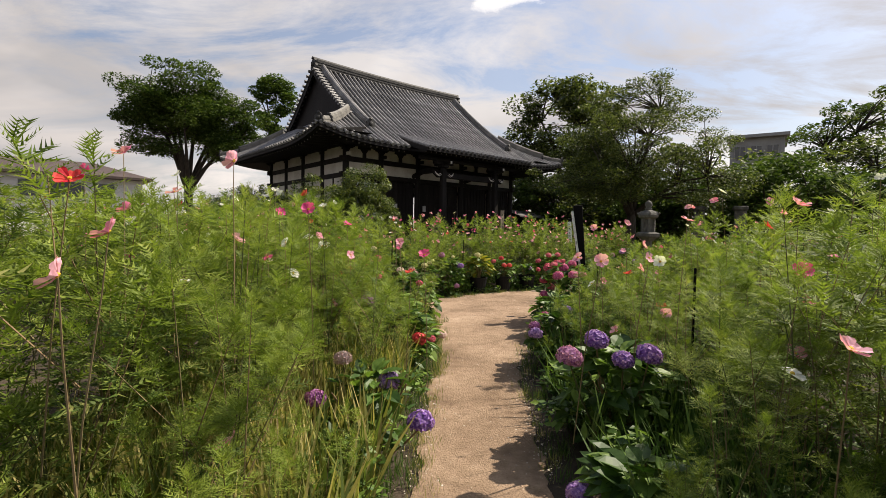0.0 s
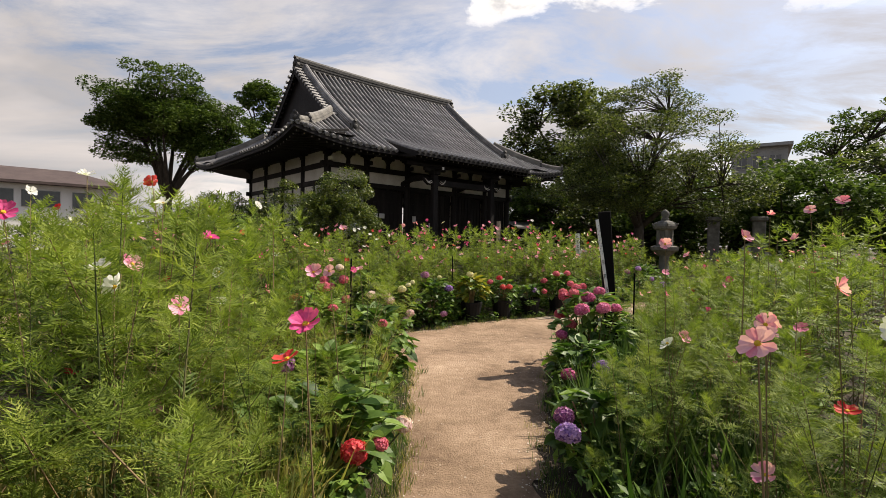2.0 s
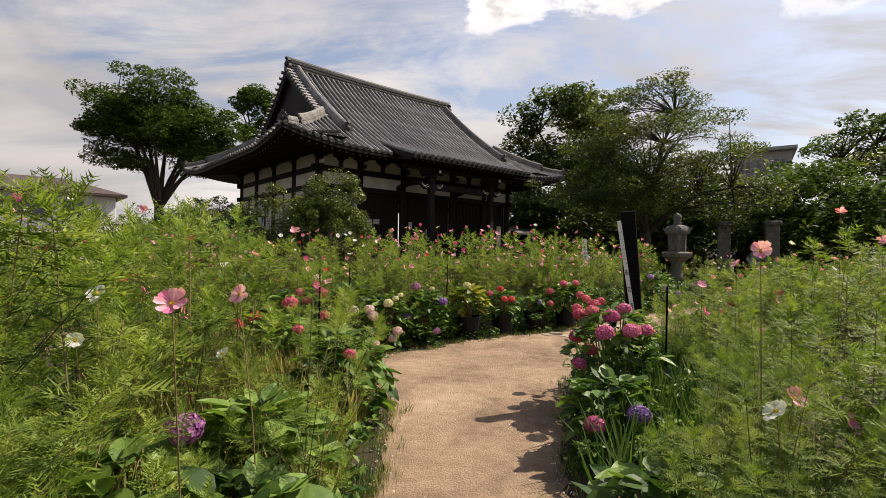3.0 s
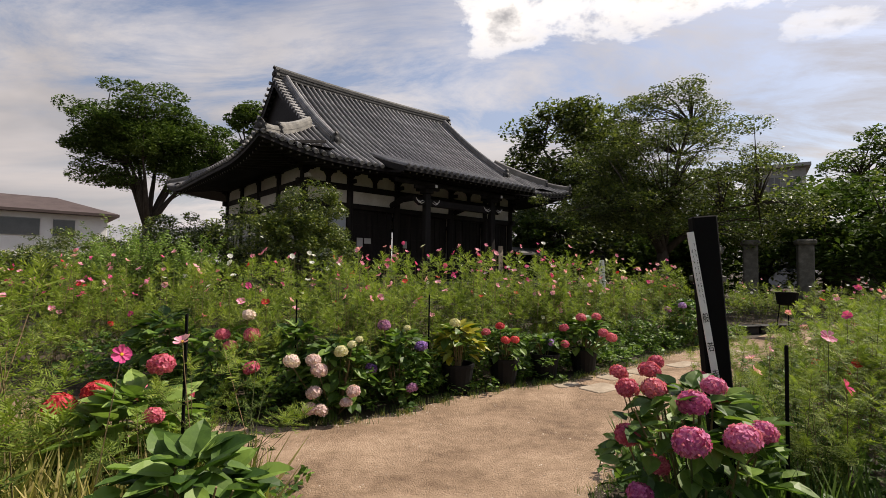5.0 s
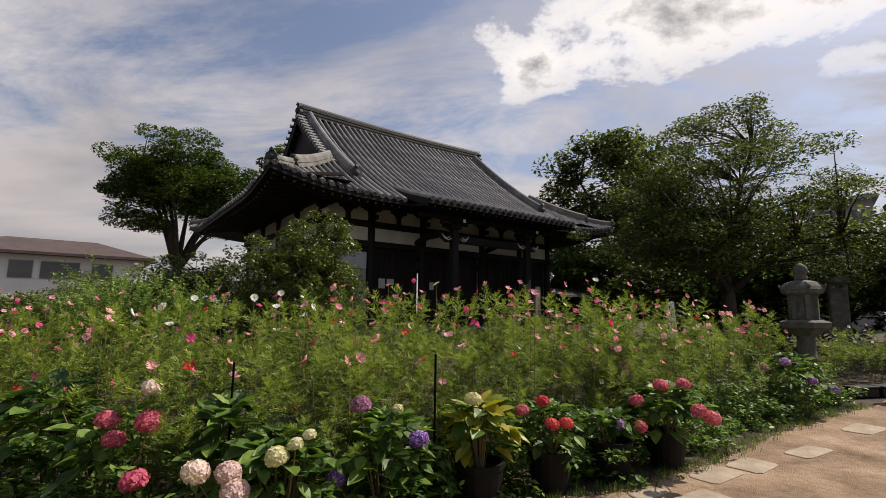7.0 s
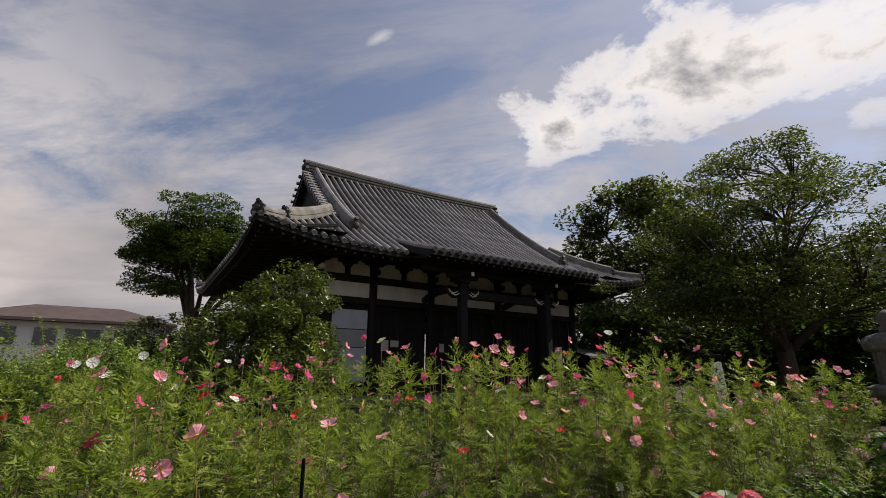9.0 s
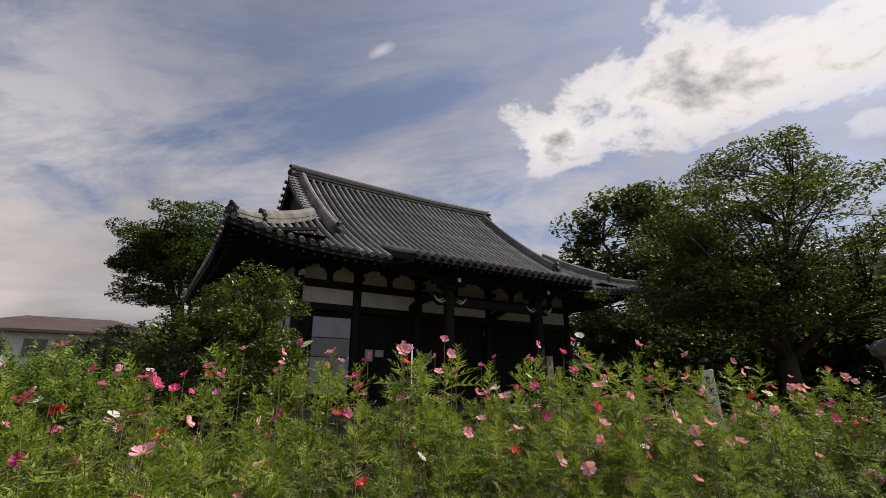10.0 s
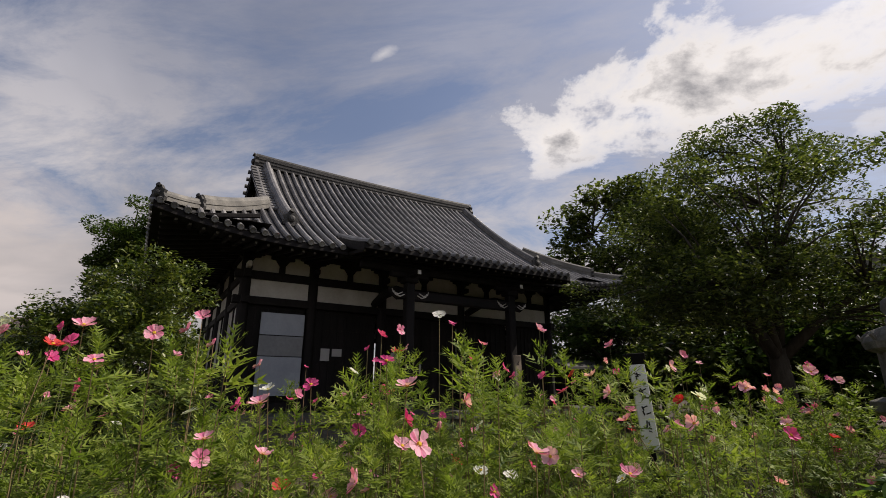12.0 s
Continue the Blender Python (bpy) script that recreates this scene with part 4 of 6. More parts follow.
def build_flowers():
    rg = np.random.default_rng(5)
    words = {"pink": "pink", "magenta": "deep magenta", "red": "red", "white": "white"}
    kinds = {}
    for c in words:
        for v in range(3):
            kinds[c, v] = cosmos_flower_meshes(rg, c)
    stems = []
    for v in range(4):
        bx, by = rg.uniform(-0.1, 0.1, 2)
        s = Shape().tube([(bx, by, -0.9), (bx * 0.6, by * 0.6, -0.45), (bx * 0.2, by * 0.15, -0.15), (0, 0, -0.002)], [0.003, 0.0026, 0.002, 0.0016], 4)
        stems.append(s.mesh("cosmos_flower", COSMOS_STEM))
    share = {"left": (["pink"] * 4 + ["red"] * 2 + ["magenta"] * 2 + ["white"] * 3, 55, 90), "right": (["pink"] * 7 + ["magenta"] * 2 + ["red"] * 2 + ["white"] * 2, 60, 120), "back": (["pink"] * 8 + ["magenta"] * 4 + ["red"] + ["white"] * 2, 150, 230), "far": (["pink"] * 4 + ["white"] * 2, 0, 40)}
    rest = {c: [] for c in words}
    for name, (colours, count, more) in share.items():
        x, y, h, d = BEDS[name]
        # most bloom within a few metres of the path
        weight = (np.exp(-np.maximum(d - 0.3, 0) / 1.5) + 0.03) * (np.hypot(x - 0.2, y) > 1.2) * (d > 0.55)
        idx = rg.choice(len(x), min(count + more, int((weight > 0).sum())), replace=False, p=weight / weight.sum())
        idx = idx[np.argsort(d[idx], kind="stable")]
        for k, i in enumerate(idx):
            c = colours[rg.integers(len(colours))]
            low = rg.uniform() < (0.5 if d[i] < 1.2 else 0.2)
            z = h[i] * (rg.uniform(0.6, 0.92) if low else 1.0) + (0.0 if low else rg.uniform(-0.04, 0.09))
            z = min(z, 1.95 if name == "back" else 1.62 + 0.06 * d[i])
            jx, jy = rg.uniform(-0.08, 0.08, 2)
            size = rg.uniform(0.7, 1.05)
            tilt = pose(0, 0, 0, rg.uniform(15, 75), 0, 0)
            place = pose(x[i] + jx, y[i] + jy, z, 0, 0, rg.uniform(-120, 120))
            v = int(rg.integers(3))
            if k >= count:
                rest[c].append((v, place @ tilt, size))
                continue
            f = thing("cosmos_flower", f"{words[c]} cosmos flower on a thin stem above feathery foliage", "flower", place, stems[rg.integers(4)], group=f"{words[c]} cosmos flowers")
            face = Matrix.Diagonal((size, size, size, 1))
            p, q = kinds[c, v]
            part("petals", p, None, f, m=tilt @ face)
            part("flower_centre", q, None, f, "yellow flower centre", m=tilt @ face)
    # single blooms close to the walk
    near_left = "p-.81,1.14,1.36 p-.73,.89,1.28 r-1.1,1.39,1.51 m-1.91,2.51,1.66 m-.69,2.41,1.47 p-1.33,3.47,1.46 w-1.15,3.11,1.14 w-1.55,2.83,1.04 m-1.21,3.5,1.48 p-.71,3.62,1.17 w-.93,2.92,1.09 p-.38,4.14,1.26 m-.12,3.09,1.21 r-.22,3.27,1.08 m-.83,4.09,1.41 w-1.04,4.09,1.56 p-.43,4.67,1.23 p-1.01,3.83,1.3 p-.6,5.9,1.5 m-.62,6.5,1.12 p-.63,6.94,1.1"
    near_right = "p.75,2.22,1.24 p1.09,1.24,1.08 p1.4,2.7,1.46 r2.15,3.12,1.44 p.84,2.91,1.22 p1.24,2.82,1.23 p1.48,3.47,1.29 w2.21,3.75,1.72 p2.59,4.99,1.66 p1.62,4.15,1.46 p1.49,4.65,1.42 p1.1,3.26,1.2"
    near_back = "p.55,10.33,1.29 m-.15,11.14,1.56 p1.31,10.9,1.66 m-.2,11.44,1.49 p2.13,11.2,1.14 r-.73,10.57,1.02 p2.6,11.4,1.36 p2.9,11.8,1.3 p1.41,11.88,1.71 p1.32,12.88,1.63 p1.82,12.09,1.24 p2.38,12.16,1.27 p2.97,12.26,1.23 r1.8,12.32,1.08 p1.59,12.03,1.3 m1.95,12.21,1.51 p3.64,12.58,1.34 p4.03,12.9,1.5 m4.19,12.9,1.27 p4.45,13.1,1.58 m2.04,12.63,1.29 w1.68,12.34,1.49 p1.07,11.92,1.42 p1.13,11.83,1.74 r.53,12.22,1.32 p3.12,12.67,1.1 p3.3,12.4,1.15"
    short = {"p": "pink", "m": "magenta", "r": "red", "w": "white"}
    for text in (near_left, near_right, near_back):
        for word in text.split():
            c = short[word[0]]
            x, y, z = (float(q) for q in word[1:].split(","))
            f = thing("cosmos_flower", f"{words[c]} cosmos flower on a thin stem above feathery foliage", "flower", pose(x, y, z, 0, 0, rg.uniform(-70, 70)), stems[rg.integers(4)], group=f"{words[c]} cosmos flowers")
            tilt = pose(0, 0, 0, rg.uniform(15, 70), 0, 0) @ Matrix.Scale(rg.uniform(0.72, 0.92), 4)
            p, q = kinds[c, int(rg.integers(3))]
            part("petals", p, None, f, m=tilt)
            part("flower_centre", q, None, f, "yellow flower centre", m=tilt)
    for c, some in rest.items():
        s = Shape()
        for v, m, size in some:
            p = kinds[c, v][0]
            at = m @ Matrix.Diagonal((size, size, size, 1))
            s.add([(at @ q.co)[:] for q in p.vertices], [tuple(f.vertices) for f in p.polygons])
            e = m.translation
            s.tube([(e.x, e.y, e.z - 0.8), (e.x, e.y, e.z - 0.003)], [0.003, 0.002], 3, 1)
        thing("far_cosmos_flowers", f"many {words[c]} cosmos flowers scattered deep in the beds", "flowers", shape=s, mats=[PETALS[c], COSMOS_STEM], kind="stuff")


build_flowers()


# ---- hydrangeas ----
def floret_ball(rg):
    """A mophead of many small four-petalled florets, radius one."""
    s = Shape()
    n = 120
    for i in range(n):
        z = 1 - 1.62 * (i + 0.5) / n
        a = i * 2.39996
        r = math.sqrt(1 - z * z)
        d = Vector((r * math.cos(a), r * math.sin(a), z * 0.86))
        d *= 0.9 + rg.uniform(0, 0.16)
        q = d.to_track_quat("Z", "Y").to_matrix().to_4x4()
        m = Matrix.Translation(d) @ q @ pose(0, 0, 0, rg.uniform(-22, 22), rg.uniform(-22, 22), rg.uniform(0, 90))
        for k in range(4):
            t = math.pi / 2 * k
            w = 0.125
            v = [(0.0, 0, 0), (0.1, -w, 0.03), (0.235, -0.03, 0.055), (0.235, 0.03, 0.055), (0.1, w, 0.03)]
            v = [(m @ Vector((x * math.cos(t) - y * math.sin(t), x * math.sin(t) + y * math.cos(t), z2)))[:] for x, y, z2 in v]
            s.add(v, [(0, 1, 2, 3, 4)])
    s.lathe([(0.3, -0.7), (0.72, -0.35), (0.8, 0.1), (0.55, 0.6), (0.1, 0.76)], 10)
    return s


_hr = np.random.default_rng(3)
BALLS = {c: [floret_ball(_hr).mesh("flower_head", FLORETS[c]) for _ in range(2)] for c in FLORETS}


def broad_leaf(rg, size):
    """An ovate leaf with a folded midrib and drooping tip, along +x."""
    rows = [(0.0, 0.0), (0.14, 0.2), (0.38, 0.34), (0.66, 0.28), (0.88, 0.12), (1.0, 0.0)]
    v = []
    for x, w in rows:
        z = -0.32 * x * x
        v += [(x * size, -w * size, (z + 0.13 * w) * size), (x * size, 0, (z - 0.06 * (w > 0)) * size), (x * size, w * size, (z + 0.13 * w) * size)]
    f = [(3 * i + j, 3 * i + 3 + j, 3 * i + 4 + j, 3 * i + 1 + j) for i in range(5) for j in range(2)]
    return v, f


def hydrangea(x, y, height, radius, heads, label, leaves=110, mat=None, pot=False, seed=0, leaf=0.14):
    """A bush: stems, a mesh of broad leaves, flower heads as parts. heads: (colour, dx, dy, z, radius)."""
    rg = np.random.default_rng(seed + int(abs(x * 97 + y * 31)))
    base = 0.3 if pot else 0.0
    bush = thing("hydrangea_bush", label, "hydrangea", pose(x, y, 0), group="hydrangea bushes along the path")
    st = Shape()
    for k in range(9):
        a, r = rg.uniform(0, 6.28), radius * rg.uniform(0.3, 0.85)
        st.tube([(0.03 * math.cos(a), 0.03 * math.sin(a), base - 0.05 if pot else 0.0), (r * 0.5 * math.cos(a), r * 0.5 * math.sin(a), base + (height - base) * 0.5), (r * math.cos(a), r * math.sin(a), base + (height - base) * rg.uniform(0.75, 0.95))], [0.008, 0.006, 0.004], 5)
    for c, dx, dy, z, r in heads:
        st.tube([(dx * 0.2, dy * 0.2, base), (dx * 0.75, dy * 0.75, base + (z - base) * 0.6), (dx, dy, z - r * 0.4)], [0.007, 0.006, 0.004], 5)
    part("branch_work", st, COSMOS_STEM, bush)
    fol = Shape()
    for k in range(int(leaves * 1.5)):
        a = rg.uniform(0, 6.28)
        up = rg.uniform(0, 1) ** 0.5
        r = radius * math.sqrt(max(0.05, 1 - (2 * abs(up - 0.45)) ** 2 * 0.8)) * rg.uniform(0.45, 1.12)
        z = base + 0.05 + (height - base - 0.08) * up
        size = leaf * rg.uniform(0.7, 1.25)
        m = Matrix.Translation((r * 0.75 * math.cos(a), r * 0.75 * math.sin(a), z)) @ pose(0, 0, 0, 0, 0, math.degrees(a) + rg.uniform(-50, 50)) @ pose(0, 0, 0, rg.uniform(-25, 25), rg.uniform(-40, 35) - 25 * (up - 0.4), 0)
        v, f = broad_leaf(rg, size)
        fol.add([(m @ Vector(p))[:] for p in v], f)
    part("foliage", fol, mat or BROAD_LEAF, bush)
    for c, dx, dy, z, r in heads:
        part("flower_head", BALLS[c][int(rg.integers(2))], None, bush, m=Matrix.Translation((dx, dy, z)) @ pose(0, 0, 0, math.degrees(dy) * 0.6, math.degrees(dx) * 0.6, rg.uniform(0, 360)) @ Matrix.Diagonal((r * 0.9, r * 0.9, r * 0.85, 1)))
    if pot:
        p = thing("flower_pot", "black plastic pot holding a hydrangea bush", "flower pot", pose(x, y, 0), Shape().lathe([(0.13, 0), (0.15, 0.01), (0.19, 0.3), (0.2, 0.3), (0.2, 0.34), (0.175, 0.34), (0.165, 0.28), (0.02, 0.27)], 18), BLACK_PLASTIC, group="black pots")
    return bush


def absolute(x, y, heads):
    return [(c, a - x, b - y, z, r) for c, a, b, z, r in heads]


def build_hydrangeas():
    H = hydrangea
    # left of the path
    H(-0.42, 2.75, 0.55, 0.3, absolute(-0.42, 2.75, [("violet", -0.1, 2.45, 0.36, 0.075), ("violet", -0.31, 2.8, 0.46, 0.07), ("pale", -0.62, 2.95, 0.55, 0.06), ("purple", -0.7, 2.6, 0.42, 0.06)]), "leafy hydrangea with two violet flower heads leaning over the path", 60, leaf=0.12)
    H(-0.38, 4.55, 0.6, 0.38, absolute(-0.38, 4.55, [("red", -0.2, 4.25, 0.38, 0.07), ("pale", -0.0, 4.8, 0.3, 0.06), ("rose", -0.1, 4.45, 0.33, 0.05)]), "broad-leaved hydrangea with a red flower head at the path edge", 110)
    H(-0.6, 5.35, 0.62, 0.42, absolute(-0.6, 5.35, [("pale", -0.3, 5.35, 0.2, 0.05), ("purple", -0.8, 5.0, 0.6, 0.08)]), "large pale-leaved hydrangea with few flower heads", 130, PALE_LEAF, leaf=0.17)
    H(-1.0, 4.75, 0.6, 0.42, [], "broad pale green hydrangea leaves without flowers by the path", 80, PALE_LEAF, leaf=0.2)
    H(-0.42, 6.6, 0.72, 0.42, absolute(-0.42, 6.6, [("rose", -0.3, 6.2, 0.66, 0.05)]), "dark green hydrangea bulging over the path edge", 170, leaf=0.15)
    H(-1.25, 7.6, 0.7, 0.42, absolute(-1.25, 7.6, [("rose", -1.2, 7.75, 0.82, 0.085), ("rose", -1.22, 8.05, 0.55, 0.08), ("red", -1.5, 7.6, 0.68, 0.085), ("red", -1.65, 7.5, 0.62, 0.09), ("rose", -1.0, 7.35, 0.62, 0.06), ("rose", -1.42, 7.9, 0.6, 0.07)]), "hydrangea with coral red flower heads and broad bright leaves", 140, PALE_LEAF, leaf=0.17)
    # right of the path
    H(1.12, 2.95, 0.68, 0.4, absolute(1.12, 2.95, [("violet", 0.95, 2.85, 0.72, 0.075), ("purple", 0.72, 2.6, 0.68, 0.075), ("violet", 1.2, 2.68, 0.68, 0.075), ("violet", 1.06, 2.7, 0.64, 0.065), ("violet", 1.32, 2.9, 0.6, 0.06)]), "hydrangea with violet flower heads beside a thin stake", 150, leaf=0.13)
    H(0.85, 1.9, 0.45, 0.28, absolute(0.85, 1.9, [("violet", 0.6, 1.95, 0.27, 0.06)]), "low dark hydrangea with one violet head", 80)
    H(1.2, 4.75, 0.55, 0.32, absolute(1.2, 4.75, [("violet", 0.9, 4.45, 0.4, 0.07), ("purple", 0.92, 4.6, 0.44, 0.06)]), "shaded hydrangea with purple and violet heads", 110)
    H(1.5, 6.15, 0.55, 0.32, absolute(1.5, 6.15, [("magenta", 1.3, 5.85, 0.32, 0.07), ("violet", 1.55, 5.8, 0.4, 0.075)]), "low hydrangea with purple heads in the shade of cosmos", 110)
    heads = [("magenta", 1.8, 6.96, 0.84, 0.085), ("magenta", 1.66, 6.72, 0.74, 0.09), ("magenta", 1.88, 6.72, 0.76, 0.085), ("magenta", 2.06, 6.86, 0.74, 0.075), ("rose", 1.66, 7.4, 0.8, 0.075), ("rose", 1.85, 7.55, 0.87, 0.075), ("rose", 2.04, 7.35, 0.86, 0.075), ("rose", 1.76, 7.8, 0.8, 0.07), ("rose", 1.98, 7.75, 0.88, 0.06), ("rose", 1.54, 7.1, 0.64, 0.075), ("magenta", 1.5, 6.85, 0.46, 0.07), ("rose", 2.12, 7.2, 0.8, 0.07), ("magenta", 1.95, 7.05, 0.9, 0.07), ("rose", 1.7, 7.15, 0.86, 0.075), ("rose", 1.62, 6.95, 0.55, 0.07)]
    H(1.88, 7.1, 0.9, 0.5, absolute(1.88, 7.1, [(c, x, y, z, r * 0.88) for c, x, y, z, r in heads]), "large hydrangea crowded with rose and magenta flower heads", 190, leaf=0.125)
    # front row of the bed before the hall
    H(-1.75, 9.75, 0.8, 0.42, absolute(-1.75, 9.75, [("rose", -1.62, 9.5, 0.76, 0.075), ("rose", -1.5, 9.42, 0.66, 0.07), ("rose", -1.3, 9.45, 0.77, 0.085), ("rose", -1.22, 9.25, 0.48, 0.08), ("pale", -1.4, 9.6, 0.95, 0.07)]), "dark-leaved hydrangea with rose pink flower heads", 75)
    H(-2.55, 10.1, 0.9, 0.45, [], "dark broad-leaved hydrangea without flowers by the path", 120, leaf=0.17)
    H(-0.95, 9.85, 0.85, 0.36, [], "dense dark hydrangea leaves between flowering bushes", 80, leaf=0.16)
    H(-0.45, 9.5, 0.75, 0.42, absolute(-0.45, 9.5, [("pale", -0.82, 9.2, 0.56, 0.08), ("pale", -0.6, 9.15, 0.58, 0.075), ("pale", -0.53, 9.1, 0.5, 0.08), ("pale", -0.57, 9.08, 0.3, 0.075), ("pale", -0.6, 9.06, 0.16, 0.07), ("pale", -0.5, 9.08, 0.14, 0.07), ("pale", -0.22, 9.15, 0.3, 0.07), ("pale", -0.28, 9.13, 0.2, 0.06), ("cream", -0.35, 9.2, 0.66, 0.07), ("cream", -0.26, 9.25, 0.72, 0.045), ("cream", -0.2, 9.3, 0.76, 0.04)]), "hydrangea with pale pink flower heads hanging to the ground", 150)
    H(0.15, 9.95, 0.78, 0.4, absolute(0.15, 9.95, [("purple", -0.02, 9.8, 0.84, 0.075), ("violet", 0.38, 9.8, 0.62, 0.075), ("violet", -0.12, 9.6, 0.42, 0.065), ("cream", 0.22, 9.9, 0.8, 0.04), ("purple", 0.3, 9.62, 0.22, 0.065)]), "leafy hydrangea with a few violet flower heads", 170, leaf=0.12)
    H(0.8, 10.35, 0.8, 0.32, absolute(0.8, 10.35, [("cream", 0.75, 10.1, 0.84, 0.065)]), "potted hydrangea with yellowing leaves and one cream head", 110, YELLOW_LEAF, True, leaf=0.14)
    H(1.4, 10.75, 0.72, 0.3, absolute(1.4, 10.75, [("red", 1.33, 10.6, 0.75, 0.06), ("rose", 1.15, 10.55, 0.68, 0.06), ("red", 1.38, 10.45, 0.6, 0.06), ("red", 1.5, 10.5, 0.6, 0.06)]), "potted hydrangea with small red flower heads", 90, None, True, leaf=0.11)
    H(2.65, 11.5, 0.78, 0.42, absolute(2.65, 11.5, [("rose", 2.55, 11.3, 0.8, 0.075), ("rose", 2.78, 11.35, 0.81, 0.07), ("rose", 2.3, 11.25, 0.66, 0.07), ("rose", 2.85, 10.95, 0.58, 0.075), ("rose", 2.74, 10.95, 0.64, 0.07), ("violet", 2.05, 10.95, 0.5, 0.06), ("rose", 2.25, 11.0, 0.48, 0.06)]), "dark hydrangea with rose flower heads over black pots", 130, None, True)
    H(2.0, 11.1, 0.6, 0.3, [], "small potted hydrangea in green leaf", 80, None, True, leaf=0.1)
    H(5.6, 14.2, 0.9, 0.5, absolute(5.6, 14.2, [("violet", 5.3, 13.9, 0.8, 0.08), ("violet", 5.95, 13.95, 0.4, 0.1), ("purple", 5.1, 14.1, 0.7, 0.08), ("violet", 5.6, 13.8, 0.55, 0.07)]), "hydrangea with dark violet heads at a turn of the path", 170)


build_hydrangeas()


# ---- trees and shrubs ----
def leaf_cloud(rg, centres, radii, per, size, flat=0.5):
    """Small leaves scattered in clumps."""
    n = len(centres) * per
    c = np.repeat(centres, per, 0)
    r = np.repeat(radii, per)
    d = rg.normal(size=(n, 3))
    d /= np.linalg.norm(d, axis=1)[:, None]
    d *= (rg.uniform(0.25, 1.0, n) ** 0.5)[:, None]
    d[:, 2] *= flat
    p = c + d * r[:, None]
    leaf = np.array([(0, 0, 0), (0.5, -0.24, 0.04), (1, 0, -0.08), (0.5, 0.24, 0.04)]) - (0.5, 0, 0)
    t = np.array([[0, 1, 2], [0, 2, 3]])
    rots = rotations(rg.uniform(0, 6.28, n), rg.normal(0.35, 0.55, n), rg.uniform(0, 6.28, n))
    return spread((leaf, t, np.zeros(2, int)), p, size * rg.uniform(0.6, 1.3, n), rots)


def tree(name, label, x, y, trunk_h, trunk_r, crown, clumps, per, size, mat, seed, clump_r=0.9, lean=(0, 0), category="tree", hollow=0.45, group="", flat=0.5):
    """Trunk with limbs that reach to clumps of leaves; crown: list of (dx, dy, z, rx, ry, rz)."""
    rg = np.random.default_rng(seed)
    ob = thing(name, label, category, pose(x, y, 0), group=group)
    centres, radii = [], []
    weights = np.array([c[3] * c[4] * c[5] for c in crown])
    for c in rg.choice(len(crown), clumps, p=weights / weights.sum()):
        dx, dy, z, rx, ry, rz = crown[c]
        d = rg.normal(size=3)
        d /= np.linalg.norm(d)
        k = rg.uniform(hollow, 1.0) ** 0.6
        centres.append((dx + d[0] * rx * k, dy + d[1] * ry * k, max(0.3, z + d[2] * rz * k)))
        radii.append(clump_r * rg.uniform(0.6, 1.25))
    centres, radii = np.array(centres), np.array(radii)
    tr = Shape()
    fork = Vector((lean[0], lean[1], trunk_h))
    tr.tube([(0, 0, -0.05), (lean[0] * 0.2, lean[1] * 0.2, 0.25), (lean[0] * 0.55 + 0.05, lean[1] * 0.5, trunk_h * 0.55), fork], [trunk_r * 1.5, trunk_r * 1.08, trunk_r * 0.9, trunk_r * 0.75], 10)
    mains = []
    for k in range(min(9, max(3, clumps // 12))):
        tgt = Vector(centres[rg.integers(len(centres))])
        mid = fork.lerp(tgt, 0.5) + Vector((rg.uniform(-0.3, 0.3), rg.uniform(-0.3, 0.3), 0.12 * (tgt - fork).length))
        pts = [fork - Vector((0, 0, trunk_r)), fork.lerp(mid, 0.5), mid, mid.lerp(tgt, 0.6), tgt]
        tr.tube(pts, [trunk_r * 0.6, trunk_r * 0.4, trunk_r * 0.25, trunk_r * 0.12, trunk_r * 0.04], 7)
        mains += pts[1:4]
    for c in centres:
        c = Vector(c)
        src = min(mains, key=lambda p: (p - c).length + (2 if p.z > c.z + 0.5 else 0))
        tr.tube([src, src.lerp(c, 0.5) + Vector((0, 0, 0.08 * (c - src).length)), c], [trunk_r * 0.16, trunk_r * 0.09, trunk_r * 0.03], 4)
    part("trunk", tr, BARK, ob, smooth=True)
    v, t, m = leaf_cloud(rg, centres, radii, per, size, flat)
    part("crown", tri_mesh("crown", v, t, [mat]), None, ob)
    return ob


